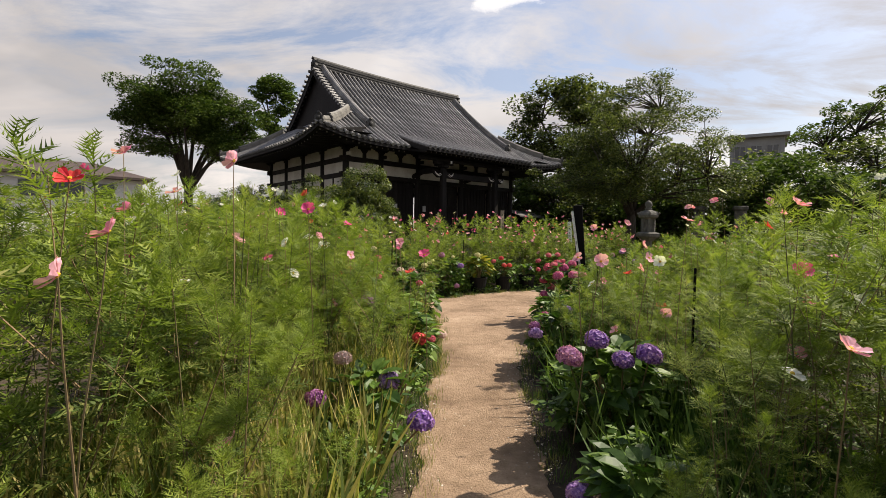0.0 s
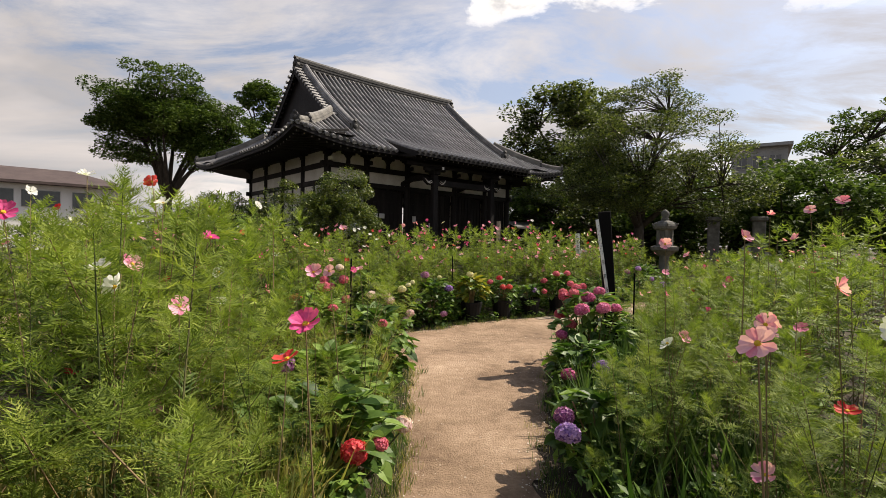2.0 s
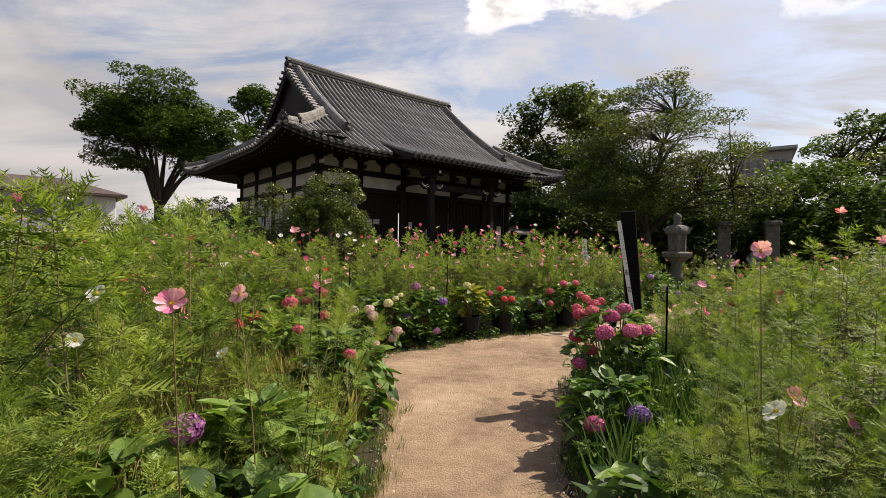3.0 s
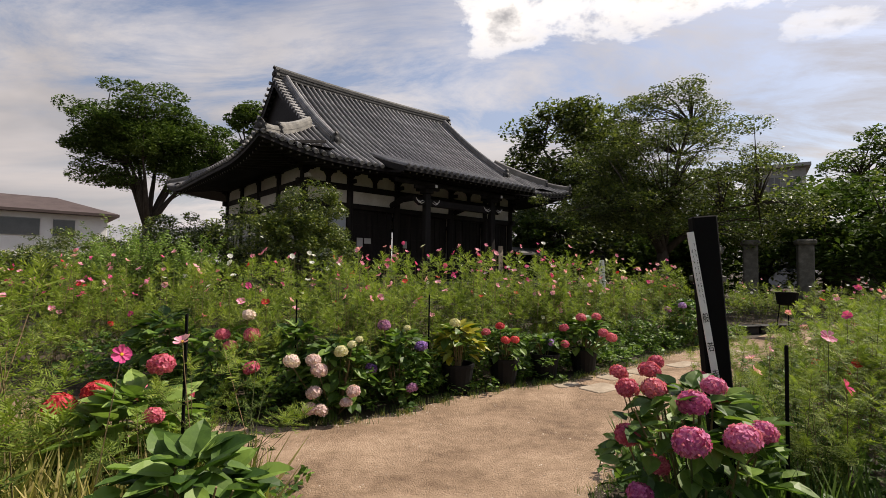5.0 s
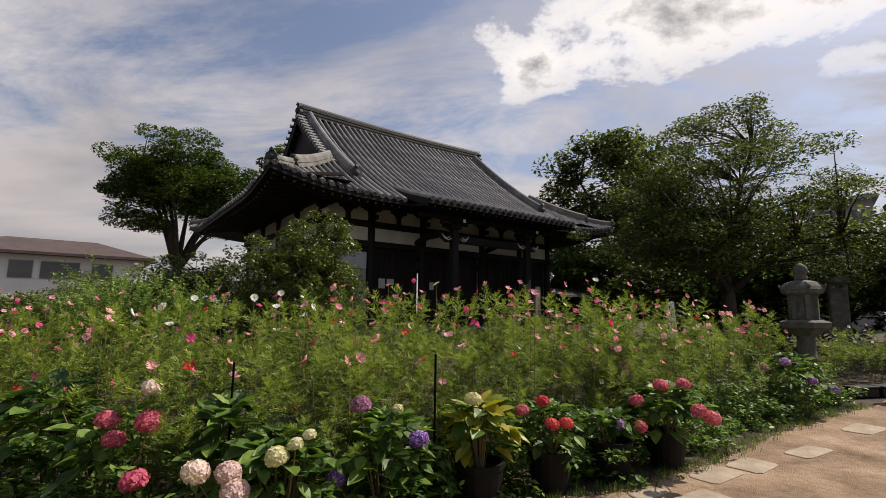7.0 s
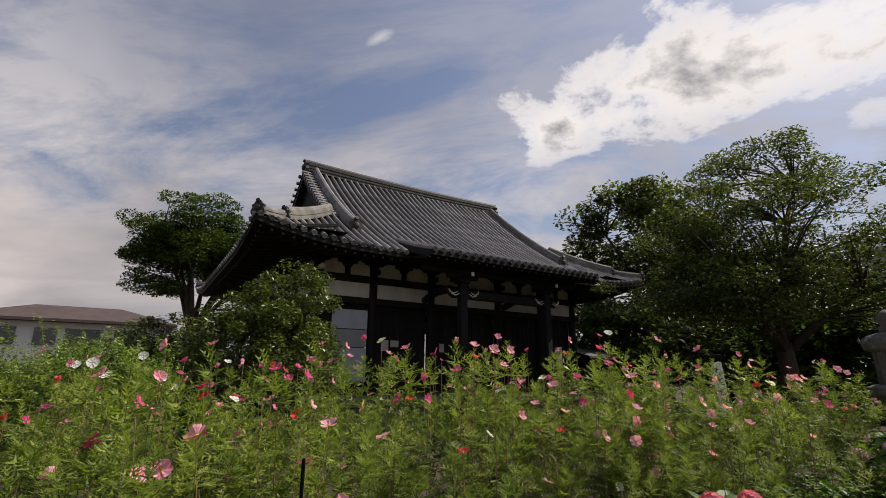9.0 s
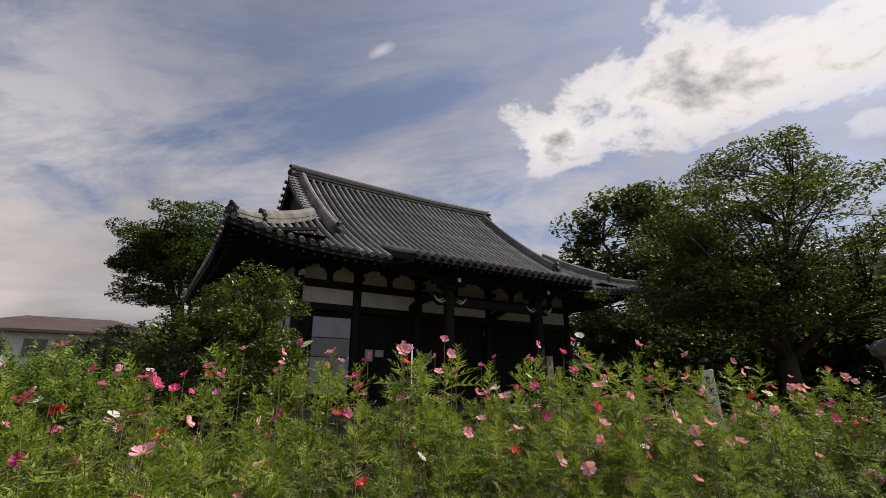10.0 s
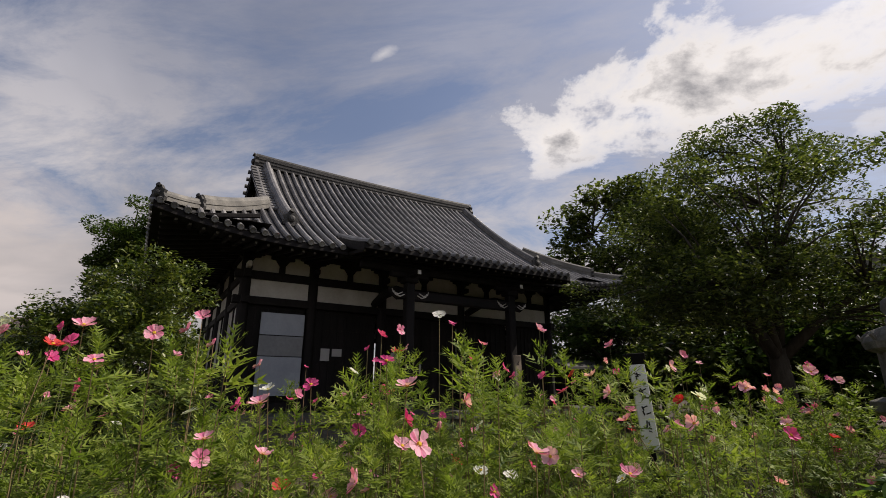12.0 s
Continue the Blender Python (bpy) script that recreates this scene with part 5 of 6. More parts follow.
def build_trees():
    tree("broadleaf_tree", "tall spreading tree with layered dark green crown beyond the hall", -21.8, 40.3, 4.6, 0.42, [(-0.4, -0.3, 11.9, 4.5, 4.5, 2.9), (-0.2, -0.2, 10.0, 4.2, 4.2, 2.4), (-2.9, -2.1, 10.2, 2.2, 2.2, 2.0), (2.9, 2.0, 10.4, 3.2, 3.2, 3.0), (-2.4, -1.6, 7.9, 2.6, 2.5, 0.7), (3.0, 1.4, 8.2, 2.4, 2.4, 1.5)], 250, 280, 0.25, CAMPHOR_LEAF, 28, 1.15, flat=0.55, hollow=0.1)
    tree("slender_tree", "slender light-leaved tree rising behind the hall roof", -17.2, 47.5, 9, 0.3, [(0, 0, 13.3, 1.8, 1.8, 3.2)], 36, 200, 0.36, CAMPHOR_LEAF, 22, 1.0)
    tree("cherry_tree", "old cherry tree with open airy crown beside the hall", 8.9, 22.6, 2.4, 0.26, [(-0.9, -1.4, 3.6, 3.0, 1.8, 1.0), (0.5, 0.8, 5.4, 3.9, 4.0, 2.2), (-0.3, 0.9, 7.8, 1.4, 1.5, 1.3), (1.9, 1.0, 8.2, 1.4, 1.5, 1.1), (-1.5, 0.8, 4.3, 3.5, 3.4, 1.6), (4.8, 1.0, 6.2, 1.5, 1.3, 0.6), (3.4, -0.6, 3.4, 1.8, 1.8, 1.0)], 260, 300, 0.12, TREE_LEAF, 27, 0.78, lean=(0.2, 0.2), flat=0.45, hollow=0.15)
    tree("round_tree", "dense round dark green tree behind a cherry tree", 9.8, 38.2, 4.5, 0.5, [(0, 0, 9.5, 4.8, 4.6, 3.8), (0.5, 0, 5.0, 4.4, 4.0, 3.0)], 110, 260, 0.34, TREE_LEAF, 24, 1.35)
    for k, (x, y, z, r) in enumerate(((31.0, 37.5, 8.8, 3.6), (33.0, 35.0, 9.2, 4.0), (22.5, 31.0, 4.5, 3.2), (19.0, 27.0, 3.8, 2.4), (27.0, 30.0, 5.0, 3.6), (16.0, 33.0, 5.0, 3.4), (13.5, 27.8, 3.4, 2.2), (31.0, 26.0, 5.5, 4.0), (37, 29, 8, 4.5), (20, 22.5, 3.2, 2.0), (10.5, 30.5, 2.6, 2.6), (13.0, 32.0, 3.4, 2.8), (16.5, 23.0, 3.4, 2.2), (17.5, 29.5, 3.6, 2.8), (24.5, 25.5, 3.5, 3.0), (11.5, 27.5, 2.0, 1.9), (8.5, 34.5, 3.2, 3.0), (12.5, 36.5, 3.5, 3.2), (5.5, 43.0, 4.0, 3.6), (-41.5, 36.0, 6.5, 3.4), (4.8, 37.5, 4.2, 3.2), (7.2, 33.0, 3.0, 2.4))):
        tree("broadleaf_tree", "dark green tree in the wooded edge of the grounds", x, y, z * 0.4, 0.25 + 0.02 * z, [(0, 0, z, r, r, r * 0.8), (r * 0.4, -r * 0.2, z * 0.6, r * 0.8, r * 0.8, r * 0.6)], 46, 105, 0.33, TREE_LEAF if k % 3 else CAMPHOR_LEAF, 40 + k, 1.1, group="trees along the edge")
    # shrubs round the hall
    tree("clipped_bush", "rounded evergreen bush with glossy leaves in front of the hall", -2.75, 16.3, 0.5, 0.09, [(-0.05, 0, 1.6, 1.1, 1.15, 1.3), (0.05, 0.3, 2.75, 0.85, 0.8, 0.8), (-0.85, -0.3, 1.8, 0.55, 0.6, 0.9)], 150, 260, 0.075, SHRUB_LEAF, 31, 0.3, category="bush", hollow=0.6, flat=0.85)
    for k, (x, y, z, rx, ry, rz) in enumerate(((-5.1, 18.9, 1.85, 1.3, 1.0, 1.55), (-6.7, 19.2, 1.5, 1.2, 1.2, 1.2), (-7.9, 19.9, 1.8, 1.4, 1.4, 1.3), (-9.9, 20.6, 1.2, 1.7, 1.4, 1.1), (-12.5, 19.5, 0.9, 1.6, 1.2, 0.9), (-15, 26, 1.6, 2.6, 1.8, 1.6), (-19, 29, 1.6, 2.8, 2, 1.5), (-12, 28, 2.0, 2.6, 2, 1.8), (-10.5, 25.5, 1.8, 2.0, 2, 1.7), (-11.5, 19.0, 1.1, 1.6, 1.3, 0.8), (-14.5, 20.5, 1.1, 1.8, 1.5, 0.9), (-9.2, 18.6, 1.2, 1.3, 1.2, 0.9))):
        tree("shrub", "bushy green shrub on the lawn beside the hall", x, y, 0.4, 0.06, [(0, 0, z, rx, ry, rz)], 60, 115, 0.115, SHRUB_LEAF if k != 1 else TREE_LEAF, 60 + k, 0.45, category="bush", hollow=0.5, group="shrubs beside the hall")

    # bush clover: many arching shoots set with small leaves
    for k, (x, y, tall, wide) in enumerate(((-7.0, 16.4, 2.3, 1.1), (-5.7, 16.7, 2.15, 1.0), (-8.4, 17.2, 2.0, 1.1))):
        bush_clover(x, y, tall, wide, 90 + k)


def bush_clover(x, y, tall, wide, seed):
    rg = np.random.default_rng(seed)
    ob = thing("bush_clover", "bright green bush clover with long arching leafy shoots", "bush", pose(x, y, 0), group="bush clovers")
    st, at = Shape(), []
    for k in range(70):
        a, out, top = rg.uniform(0, 6.28), wide * rg.uniform(0.15, 1.1), tall * rg.uniform(0.6, 1.05)
        foot = Vector((0.25 * math.cos(a) * rg.uniform(0, 1), 0.25 * math.sin(a) * rg.uniform(0, 1), 0))
        knee = Vector((out * 0.45 * math.cos(a), out * 0.45 * math.sin(a), top * 0.75))
        tip = Vector((out * math.cos(a), out * math.sin(a), top * rg.uniform(0.8, 1.1)))
        pts = [foot.lerp(knee, u).lerp(knee.lerp(tip, u), u) for u in np.linspace(0, 1, 6)]
        st.tube(pts, [0.007, 0.006, 0.005, 0.004, 0.003, 0.002], 3)
        for u in np.linspace(0.2, 1, 38):
            p = foot.lerp(knee, u).lerp(knee.lerp(tip, u), u)
            at += [np.array(p) + rg.normal(0, 0.035, 3) for _ in range(3)]
    part("shoot_work", st, COSMOS_STEM, ob)
    at = np.array(at)
    v, t, m = leaf_cloud(rg, at, np.full(len(at), 0.02), 1, 0.075)
    part("foliage", tri_mesh("foliage", v, t, [PALE_LEAF]), None, ob)


build_trees()


# ---- signs, lantern, stones ----
def bars(s, x0, x1, z0, z1, y, n, rg):
    """Short strokes that stand for handwriting."""
    for k in range(n):
        z = z1 - (z1 - z0) * (k + 0.5) / n
        h, w = (z1 - z0) / n * 0.75, x1 - x0
        for q in range(4):
            cx, cz = x0 + w * rg.uniform(0.25, 0.75), z + h * rg.uniform(-0.4, 0.4)
            ln, tall = rg.uniform(0.2, 0.55), q % 2
            m = pose(cx, y - 0.0004 * (q + 1), cz, 0, rg.uniform(-25, 25), 0)
            s.box(-w * (0.06 if tall else ln * 0.6), -0.0004, -h * (ln * 0.6 if tall else 0.05), w * (0.06 if tall else ln * 0.6), 0.0004, h * (ln * 0.6 if tall else 0.05), m=m)
    return s


def glyph(parent, text, x, y, z, size):
    cu = bpy.data.curves.new("writing", "FONT")
    cu.body, cu.size, cu.align_x, cu.align_y, cu.extrude = text, size, "CENTER", "CENTER", 0.0005
    tmp = bpy.data.objects.new("writing", cu)
    me = bpy.data.meshes.new_from_object(tmp)
    bpy.data.objects.remove(tmp)
    me.materials.append(INK)
    if len(me.polygons):
        part("writing", me, None, parent, "black brushed character", m=pose(x, y, z, 90))


def build_signs():
    rg = np.random.default_rng(9)
    # leaning black post with a white strip of writing
    post = thing("sign_post", "leaning black post with a white written strip", "sign", pose(2.28, 7.43, 0, 0, -4.5, -10), Shape().box(-0.085, -0.045, -0.05, 0.05, 0.045, 1.8, 0.008), BLACK_PAINT)
    strip = part("name_strip", Shape().box(-0.145, -0.075, 0.77, -0.085, -0.062, 1.72, 0.002), WHITE_PAINT, post, "white strip with black writing", m=pose(0.091, 0, 0, 0, -4.5, 0) @ Matrix.Diagonal((0.6, 1, 1, 1)))
    w = Shape()
    bars(w, -0.137, -0.122, 1.33, 1.62, -0.076, 9, rg)
    bars(w, -0.111, -0.094, 1.3, 1.66, -0.076, 11, rg)
    part("writing", w, INK, strip, "small black handwriting")
    for t, z in (("般", 1.22), ("若", 1.055), ("寺", 0.9)):
        glyph(strip, t, -0.115, -0.0765, z, 0.058)
    # white name board in the bed before the hall
    sg = thing("garden_sign", "narrow white signboard on a dark stake among cosmos", "sign", pose(3.88, 14.1, 0.06, 0, -4, 8), Shape().box(-0.03, 0.0, 0, 0.03, 0.04, 1.66, 0.004).box(-0.075, -0.02, 1.62, 0.075, 0.05, 1.7, 0.004), BLACK_PAINT)
    board = part("board", Shape().box(-0.06, -0.02, 1.0, 0.06, -0.002, 1.615, 0.003), WHITE_PAINT, sg, "white board with black writing")
    for k in range(4):
        part("writing", bars(Shape(), -0.045, 0.045, 1.1 + 0.1175 * k, 1.2175 + 0.1175 * k, -0.021, 1, rg), INK, board)
    # upright wooden name plate by the porch
    pl = thing("wooden_sign", "weathered upright wooden name plate before the porch", "sign", pose(2.9, 23.2, 0, 0, 0, 40), Shape().box(-0.11, -0.03, 0, 0.11, 0.03, 2.35, 0.006), FLAGSTONE)
    part("writing", bars(Shape(), -0.06, 0.06, 0.9, 2.2, -0.031, 7, rg), INK, pl)
    bench = thing("wooden_bench", "low brown wooden bench before the porch", "bench", pose(3.75, 23.6, 0, 0, 0, 40))
    part("seat", Shape().box(-0.6, -0.2, 0.98, 0.6, 0.2, 1.04, 0.008), WARM_WOOD, bench)
    for sx in (-0.5, 0.5):
        for sy in (-0.14, 0.14):
            part("leg", Shape().box(sx - 0.035, sy - 0.035, 0, sx + 0.035, sy + 0.035, 0.98, 0.005), WARM_WOOD, bench)
    # thin stakes that hold plants
    stake = Shape().lathe([(0.009, -0.05), (0.009, 1.19), (0.006, 1.2)], 8).mesh("plant_stake", BLACK_PAINT)
    for x, y, h in ((-0.78, 7.25, 1.2), (1.7, 3.15, 1.15), (2.35, 7.1, 1.1), (0.45, 10.3, 1.15), (-1.0, 9.9, 1.1)):
        ob = thing("plant_stake", "thin dark garden stake among the flowers", "stake", Matrix.Translation((x, y, 0)) @ Matrix.Diagonal((1, 1, h / 1.2, 1)), stake, group="plant stakes")


def build_lantern():
    ob = thing("stone_lantern", "weathered grey stone lantern on a stepped base", "stone lantern", pose(6.9, 15.85, 0, 0, 0, 15) @ Matrix.Diagonal((0.7, 0.7, 1, 1)))
    part("base", Shape().lathe([(0.5, 0), (0.5, 0.1), (0.42, 0.12), (0.4, 0.2), (0.28, 0.28), (0.24, 0.3)], 6), SHADED_GRANITE, ob)
    part("shaft", Shape().lathe([(0.25, 0.28), (0.22, 0.34), (0.21, 0.62), (0.245, 0.65), (0.245, 0.71), (0.21, 0.74), (0.2, 1.06), (0.25, 1.12)], 14), SHADED_GRANITE, ob, smooth=True)
    part("platform", Shape().lathe([(0.26, 1.1), (0.42, 1.2), (0.57, 1.26), (0.58, 1.36), (0.42, 1.4)], 6), SHADED_GRANITE, ob)
    box = part("light_box", Shape().lathe([(0.27, 1.4), (0.27, 1.86)], 6), SHADED_GRANITE, ob)
    for k in range(6):
        part("pillar", Shape().box(-0.05, -0.06, 1.4, 0.05, 0.06, 1.86, 0.008, m=pose(0, 0, 0, 0, 0, 60 * k) @ pose(0.28, 0, 0)), SHADED_GRANITE, box)
    cap = Shape().lathe([(0.3, 1.84), (0.47, 1.9), (0.5, 1.97), (0.46, 2.03), (0.36, 2.1), (0.18, 2.14)], 6)
    for k in range(6):
        cap.tube([(0.36 * math.cos(k * 1.0472), 0.36 * math.sin(k * 1.0472), 2.08), (0.48 * math.cos(k * 1.0472), 0.48 * math.sin(k * 1.0472), 2.0), (0.53 * math.cos(k * 1.0472), 0.53 * math.sin(k * 1.0472), 2.05)], [0.03, 0.04, 0.03], 6)
    part("cap", cap, SHADED_GRANITE, ob)
    part("finial", Shape().lathe([(0.14, 2.13), (0.16, 2.2), (0.11, 2.24), (0.17, 2.31), (0.15, 2.4), (0.02, 2.47)], 12), SHADED_GRANITE, ob, smooth=True)
    # stone gate pillars in the trees
    for x, y in ((11.9, 21.9), (13.3, 21.1)):
        thing("stone_pillar", "square grey stone pillar standing under the trees", "pillar", pose(x, y, 0, 0, 0, -30), Shape().box(-0.23, -0.23, 0, 0.23, 0.23, 2.45, 0.03).box(-0.3, -0.3, 2.45, 0.3, 0.3, 2.65, 0.05), SHADED_GRANITE, group="stone pillars")
    # many-storeyed stone pagoda at the far side of the garden
    pg = thing("stone_pagoda", "tall many-storeyed grey stone pagoda beyond the flower beds", "pagoda", pose(-17.75, 17.15, 0, 0, 0, 20))
    part("base", Shape().box(-1.1, -1.1, 0, 1.1, 1.1, 0.5, 0.03).box(-0.8, -0.8, 0.5, 0.8, 0.8, 1.6, 0.02), SHADED_GRANITE, pg)
    for k in range(8):
        w, z = 1.15 - 0.07 * k, 1.6 + 0.46 * k
        part("roof_stone", Shape().lathe([(w * 1.05, z), (w * 1.41, z + 0.1), (w * 1.45, z + 0.2), (w * 0.95, z + 0.3), (w * 0.9, z + 0.46)], 4, turn=math.pi / 4), SHADED_GRANITE, pg)
    part("spire", Shape().lathe([(0.3, 5.28), (0.3, 5.4), (0.1, 5.45), (0.16, 5.6), (0.1, 5.75), (0.15, 5.9), (0.08, 6.1), (0.01, 6.4)], 10), SHADED_GRANITE, pg, smooth=True)
    # flagstones let into the path
    rg = np.random.default_rng(14)
    for x, y, rx, ry in ((2.6, 10.62, 0.26, 0.17), (3.02, 11.3, 0.3, 0.15), (3.52, 11.62, 0.26, 0.17), (4.4, 12.15, 0.34, 0.14), (5.9, 13.35, 0.35, 0.18), (2.2, 10.75, 0.2, 0.1)):
        out = []
        for sx, sy in ((1, 1), (-1, 1), (-1, -1), (1, -1)):
            cx, cy = sx * rx * rg.uniform(0.82, 1.05), sy * ry * rg.uniform(0.82, 1.05)
            cut = [(cx - sx * 0.05, cy), (cx, cy - sy * 0.04)]
            out += cut[::-1] if sx * sy > 0 else cut
        n = len(out)
        s = Shape().add([(a, b, -0.03) for a, b in out] + [(a, b, 0.006) for a, b in out] + [(a * 0.93, b * 0.93, 0.012) for a, b in out], [tuple(range(2 * n, 3 * n))] + [(k, (k + 1) % n, (k + 1) % n + n, k + n) for k in range(n)] + [(k + n, (k + 1) % n + n, (k + 1) % n + 2 * n, k + 2 * n) for k in range(n)])
        thing("flagstone", "flat pale flagstone let into the earth path", "stone", pose(x, y, 0, 0, 0, 38), s, FLAGSTONE, group="flagstones in the path")
    # iron brazier by the lantern and a low kerb of planters
    b = thing("iron_stand", "rusty iron fire basket on three thin legs", "stand", pose(8.6, 15.6, 0))
    part("basket", Shape().lathe([(0.14, 0.72), (0.2, 0.75), (0.23, 1.0), (0.25, 1.02), (0.22, 1.02), (0.18, 0.78)], 14), BLACK_PAINT, b)
    for k in range(3):
        a = 2.1 * k
        part("leg", Shape().tube([(0.15 * math.cos(a), 0.15 * math.sin(a), 0.75), (0.24 * math.cos(a), 0.24 * math.sin(a), 0.0)], [0.012, 0.012], 6), BLACK_PAINT, b)
    for k in range(3):
        thing("planter", "low dark rectangular planter at the path edge", "planter", pose(7.9 + 0.62 * k, 16.0 + 0.2 * k, 0, 0, 0, 18), Shape().box(-0.28, -0.11, 0, 0.28, 0.11, 0.17, 0.012).box(-0.3, -0.13, 0.17, 0.3, 0.13, 0.2, 0.006), BLACK_PLASTIC, group="planters")


build_signs()
build_lantern()


# ---- ground cover: grass tufts, pebbles, dry stems ----
def build_cover():
    rg = np.random.default_rng(17)
    blade = np.array([(-0.02, 0, 0), (0.02, 0, 0), (0.018, 0.06, 0.55), (-0.018, 0.06, 0.55), (0, 0.25, 1.0)])
    bt = np.array([[0, 1, 2], [0, 2, 3], [3, 2, 4]])
    def tufts(name, label, line, n, lo, hi, height, mat, per=14, box=None, area=None):
        pts = np.array(finer(line, 0.05))
        pick = pts[rg.integers(0, len(pts), n)]
        seg = rg.normal(0, 1, (n, 2)) * hi + lo
        c = pick + seg
        if box is not None:
            c = np.stack([rg.uniform(box[0], box[1], n), rg.uniform(box[2], box[3], n)], -1)
            c = c[(edge_distance(line, c[:, 0], c[:, 1]) < box[4]) & (edge_distance(line, c[:, 0], c[:, 1]) > 0.2) & inside(area, c[:, 0], c[:, 1])]
        k = len(c) * per
        p = np.repeat(np.c_[c, np.zeros(len(c))], per, 0) + np.c_[rg.normal(0, 0.025, (k, 2)), np.zeros(k)]
        s = height * rg.uniform(0.5, 1.2, k)
        v, t, m = spread((blade * (1, 1, 1), bt, np.zeros(3, int)), p, s, rotations(rg.uniform(0, 6.28, k), rg.uniform(-0.5, 0.5, k), rg.uniform(0, 6.28, k)))
        thing(name, label, "grass", shape=tri_mesh(name, v, t, [mat]), kind="stuff")
    tufts("grass_tufts", "short green grass tufts at the edge of the path", LEFT_EDGE[:-1], 420, (-0.1, 0), 0.07, 0.1, GRASS)
    tufts("grass_tufts", "short grass along the foot of the hydrangea row", BACK_EDGE[2:], 300, (-0.06, 0.12), 0.11, 0.085, GRASS)
    tufts("grass_tufts", "sparse grass tufts at the shaded path edge", RIGHT_EDGE[:-1], 350, (0.14, -0.02), 0.07, 0.1, GRASS)
    tufts("dry_grass", "long dry yellowish grass between the cosmos stems", LEFT_EDGE[:-1], 2200, (-0.4, 0), 0.1, 0.5, DRY_GRASS, 11, (-2.6, -0.3, 0.9, 8, 1.7), LEFT_BED)
    tufts("dry_grass", "long grass blades among the cosmos", RIGHT_EDGE[:-1], 900, (0.4, 0), 0.1, 0.5, GRASS, 10, (0.85, 3.4, 0.9, 9, 1.4), RIGHT_BED)
    tufts("dry_grass", "trampled dry grass creeping over the path edge", LEFT_EDGE[1:-1], 420, (-0.01, 0), 0.045, 0.065, DRY_GRASS, 12)
    tufts("dry_grass", "short withered grass at the shaded path edge", RIGHT_EDGE[1:-1], 380, (0.03, -0.01), 0.05, 0.06, DRY_GRASS, 10)
    tufts("dry_grass", "short dry grass before the hydrangea row", BACK_EDGE[2:], 380, (0.0, 0.03), 0.05, 0.06, DRY_GRASS, 10)
    # low leafy weeds under the flowers
    for name, line, side in (("left", LEFT_EDGE[:-2], (-0.3, 0.0)), ("back", BACK_EDGE[1:], (-0.12, 0.28)), ("behind", BACK_EDGE[1:], (-0.3, 0.62)), ("right", RIGHT_EDGE[1:-1], (0.32, -0.05))):
        pts = np.array(finer(line, 0.05))
        n, wide, tall = (480, 0.24, 0.62) if name == "behind" else (240, 0.13, 0.3)
        c = pts[rg.integers(0, len(pts), n)] + np.array(side) + rg.normal(0, wide, (n, 2))
        c = np.c_[c, rg.uniform(0.04, tall, n)]
        v, t, m = leaf_cloud(rg, c, rg.uniform(0.08, 0.16, n), 26, 0.075)
        v[:, 2] = np.maximum(v[:, 2], 0.005)
        thing("leafy_weeds", "low dark green leafy weeds under the flowers", "weeds", shape=tri_mesh("leafy_weeds", v, t, [BROAD_LEAF]), kind="stuff")
    for area, line in ((LEFT_BED, LEFT_EDGE), (RIGHT_BED, RIGHT_EDGE), (BACK_BED, BACK_EDGE)):
        x, y = rg.uniform(-4, 6, 2600), rg.uniform(0.6, 14, 2600)
        d = edge_distance(line, x, y)
        ok = inside(area, x, y) & (d > 0.25) & (d < 2.6) & (np.hypot(x, y) > 0.9)
        c = np.c_[x[ok], y[ok], rg.uniform(0.03, 0.34, ok.sum())]
        v, t, m = leaf_cloud(rg, c, rg.uniform(0.1, 0.2, len(c)), 22, 0.085)
        v[:, 2] = np.maximum(v[:, 2], 0.005)
        thing("leafy_weeds", "low leafy weeds covering the soil between cosmos stems", "weeds", shape=tri_mesh("leafy_weeds", v, t, [BROAD_LEAF]), kind="stuff")
    # pebbles
    n = 9000
    x, y = rg.uniform(-3, 6, n), rg.uniform(1.2, 11, n)
    ring = LEFT_EDGE + BACK_EDGE + RIGHT_EDGE[::-1]
    ok = inside(ring, x, y)
    # thicker along the edges, and spilling over them
    rims = np.array(finer(LEFT_EDGE[1:-1], 0.03) + finer(BACK_EDGE[2:], 0.03) + finer(RIGHT_EDGE[1:-1], 0.03))
    spill = rims[rg.integers(0, len(rims), 9000)] + rg.normal(0, 0.07, (9000, 2))
    x, y = np.r_[x[ok], spill[:, 0]], np.r_[y[ok], spill[:, 1]]
    n = len(x)
    octa = np.array([(1, 0, 0), (0, 1, 0), (-1, 0, 0), (0, -1, 0), (0, 0, 0.7), (0.6, 0.6, 0.3)])
    ot = np.array([[0, 5, 4], [5, 1, 4], [1, 2, 4], [2, 3, 4], [3, 0, 4], [0, 1, 5]])
    v, t, m = spread((octa, ot, np.zeros(6, int)), np.c_[x, y, np.full(n, -0.001)], rg.uniform(0.002, 0.006, n) * rg.choice([1, 1, 1, 1.8], n), rotations(rg.uniform(0, 6.28, n), rg.uniform(-0.2, 0.2, n), np.zeros(n)))
    thing("pebbles", "small pebbles and grit scattered on the earth path", "gravel", shape=tri_mesh("pebbles", v, t, [PEBBLE]), kind="stuff")


build_cover()


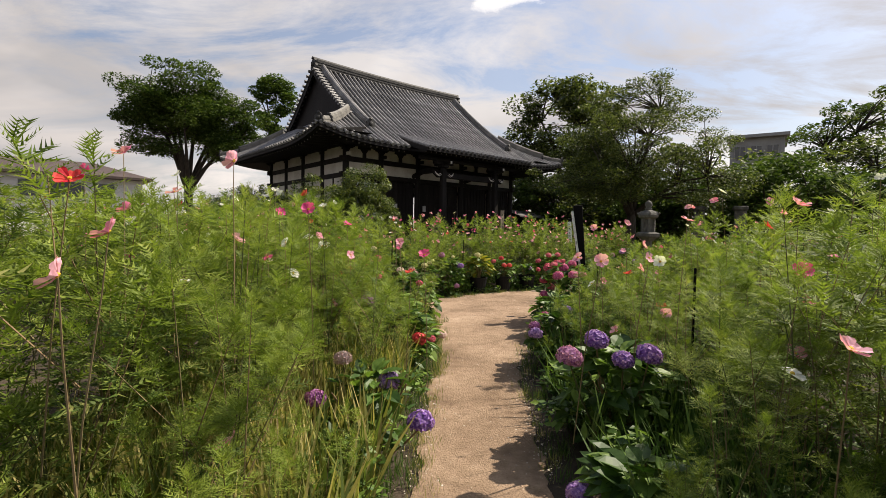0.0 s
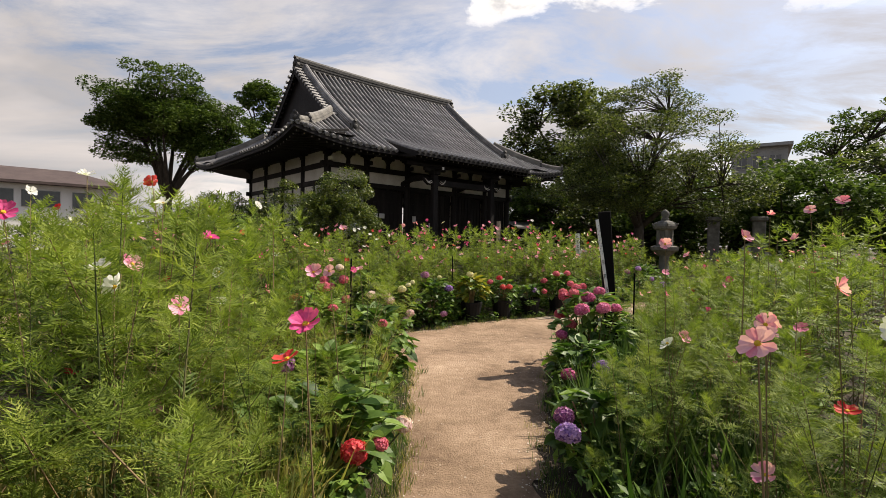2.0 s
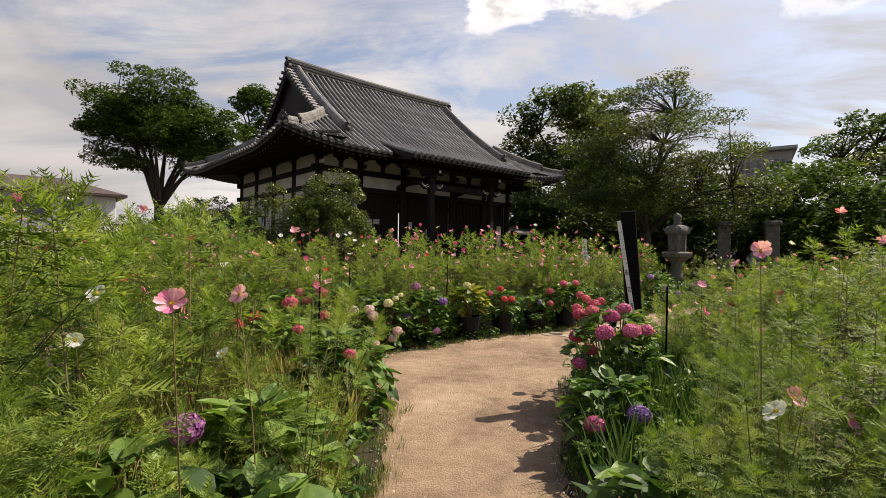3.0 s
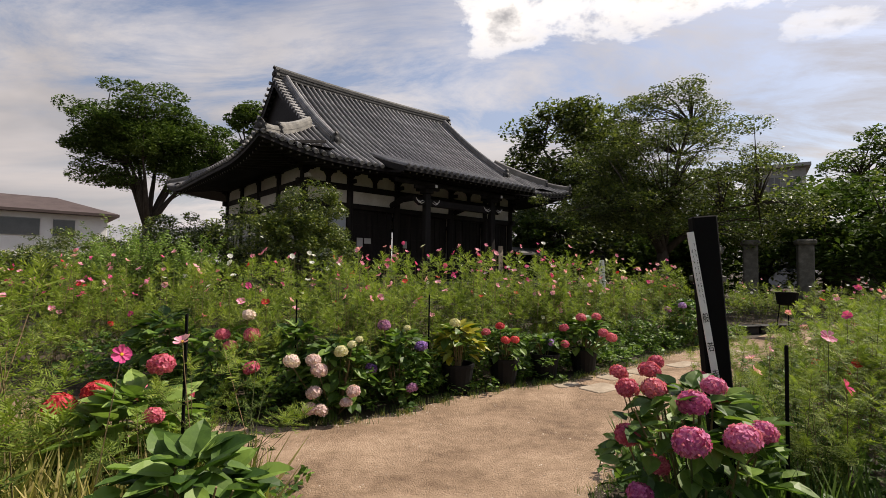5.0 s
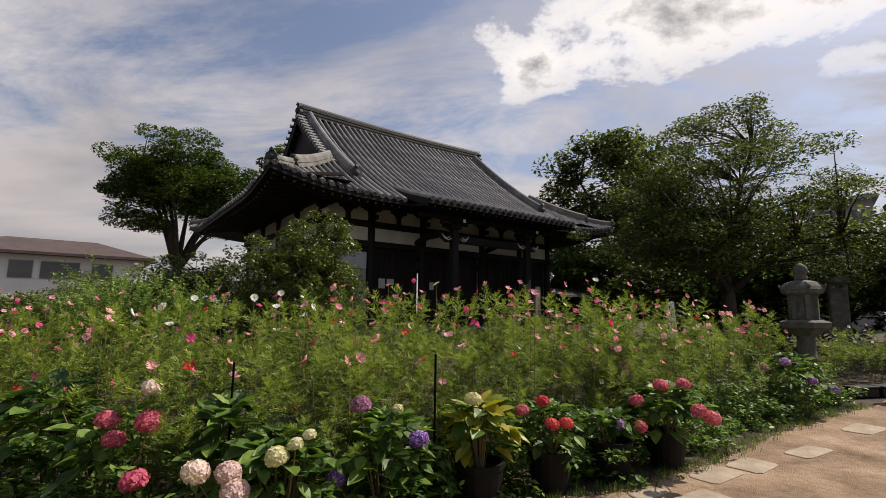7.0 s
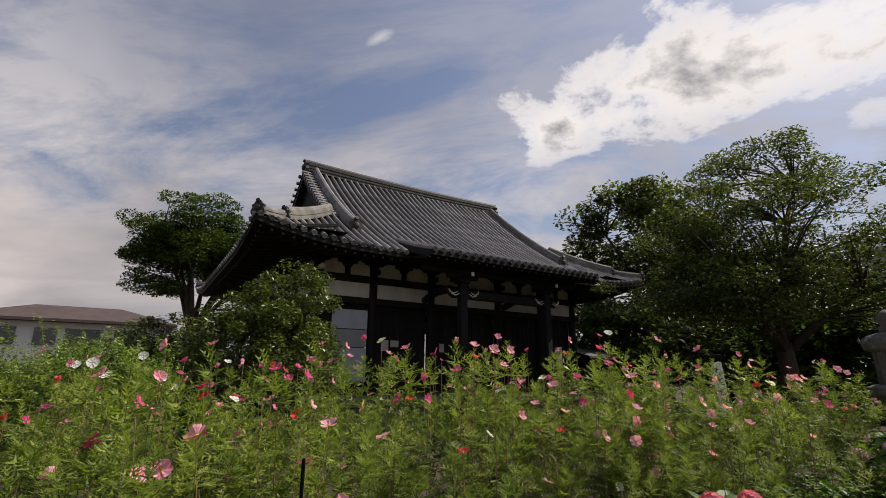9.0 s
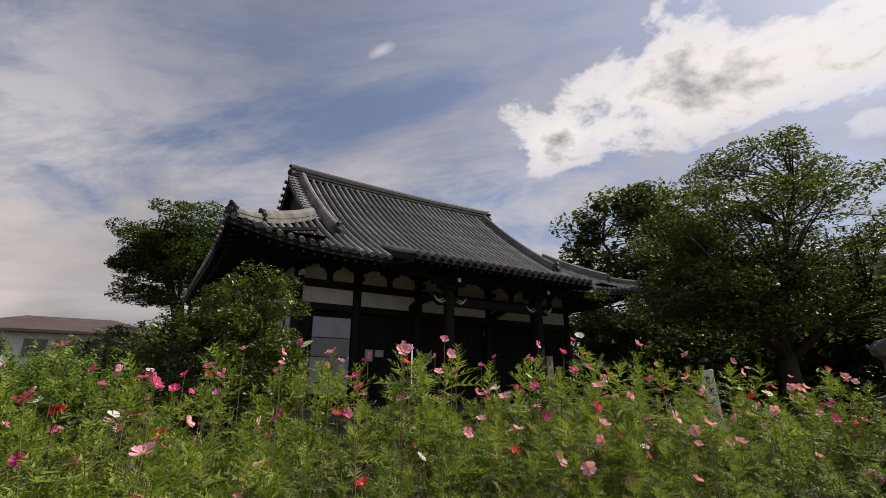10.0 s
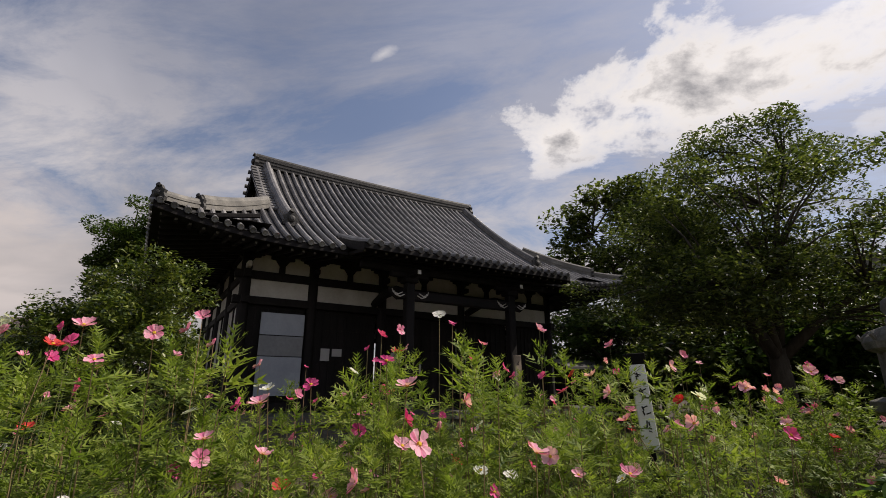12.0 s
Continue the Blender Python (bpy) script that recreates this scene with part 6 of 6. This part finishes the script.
# ---- buildings beyond the grounds ----
def hip_roof(s, x0, x1, y0, y1, z, h, over):
    x0, x1, y0, y1 = x0 - over, x1 + over, y0 - over, y1 + over
    d = min(x1 - x0, y1 - y0) / 2
    my = (y0 + y1) / 2
    v = [(x0, y0, z), (x1, y0, z), (x1, y1, z), (x0, y1, z), (x0 + d, my, z + h), (x1 - d, my, z + h)]
    v += [(a, b, c - 0.25) for a, b, c in v[:4]]
    return s.add(v, [(0, 1, 5, 4), (2, 3, 4, 5), (1, 2, 5), (3, 0, 4), (6, 7, 1, 0), (7, 8, 2, 1), (8, 9, 3, 2), (9, 6, 0, 3), (6, 9, 8, 7)])


def window(parent, x, z, w, h, y):
    wi = part("window", Shape().box(x - w / 2, y - 0.04, z, x + w / 2, y - 0.005, z + h), WINDOW_GLASS, parent)
    f = Shape()
    for k in range(5 if w > 2 else 3):
        xx = x - w / 2 + w * k / (4 if w > 2 else 2)
        f.box(xx - 0.04, y - 0.08, z, xx + 0.04, y - 0.03, z + h)
    f.box(x - w / 2 - 0.05, y - 0.081, z - 0.06, x + w / 2 + 0.05, y - 0.02, z).box(x - w / 2 - 0.05, y - 0.081, z + h, x + w / 2 + 0.05, y - 0.02, z + h + 0.06)
    part("frame", f, CONCRETE, wi)


def build_buildings():
    house = thing("house", "two-storey pale house with brown hipped roof beyond the garden", "house", pose(-38.6, 58.2, 0, 0, 0, 221.5))
    # its local x runs away to the outer side of the garden, its front faces the walk
    part("wall", Shape().box(0, 0, 0, 15, 8, 6.1, 0.02), HOUSE_WALL, house)
    part("roof", hip_roof(Shape(), 0, 15, 0, 8, 6.35, 1.7, 0.9), HOUSE_ROOF, house)
    for x, w in ((3.4, 1.6), (6.6, 2.8), (9.4, 1.6), (12.4, 1.8)):
        window(house, x, 4.0, w, 1.5, 8.1)
    apt = thing("apartment_building", "grey concrete apartment block showing above the trees", "building", pose(32.2, 53.4, 0, 0, 0, -34))
    part("wall", Shape().box(0, 0, 0, 5.0, 8, 12.0, 0.02), CONCRETE, apt)
    part("roof_slab", Shape().box(-0.4, -0.6, 12.0, 5.4, 8.4, 12.35, 0.02), CONCRETE, apt)
    for k in range(3):
        for z in (1.2, 3.9, 6.6, 9.4):
            window(apt, 0.95 + 1.5 * k, z + 0.4, 1.05, 1.3, 0)
    # low tiled gallery right of the hall
    g = thing("roofed_gallery", "low dark timber gallery with a shallow roof beside the hall", "gallery", HALL @ pose(12.2, 1.0, 0))
    part("roof", Shape().add([(0, -1.2, 2.35), (7, -1.2, 2.35), (7, 0.4, 2.75), (0, 0.4, 2.75), (7, 2.0, 2.35), (0, 2.0, 2.35), (0, -1.2, 2.25), (7, -1.2, 2.25)], [(0, 1, 2, 3), (3, 2, 4, 5), (6, 7, 1, 0)]), ROOF_TILE, g)
    for k in range(5):
        part("post", Shape().box(0.2 + 1.62 * k, -0.75, 0, 0.34 + 1.62 * k, -0.61, 2.5, 0.01), DARK_WOOD, g)
    part("back_wall", Shape().box(0, 0.35, 0, 7, 0.45, 2.55), DARK_WOOD, g)


build_buildings()
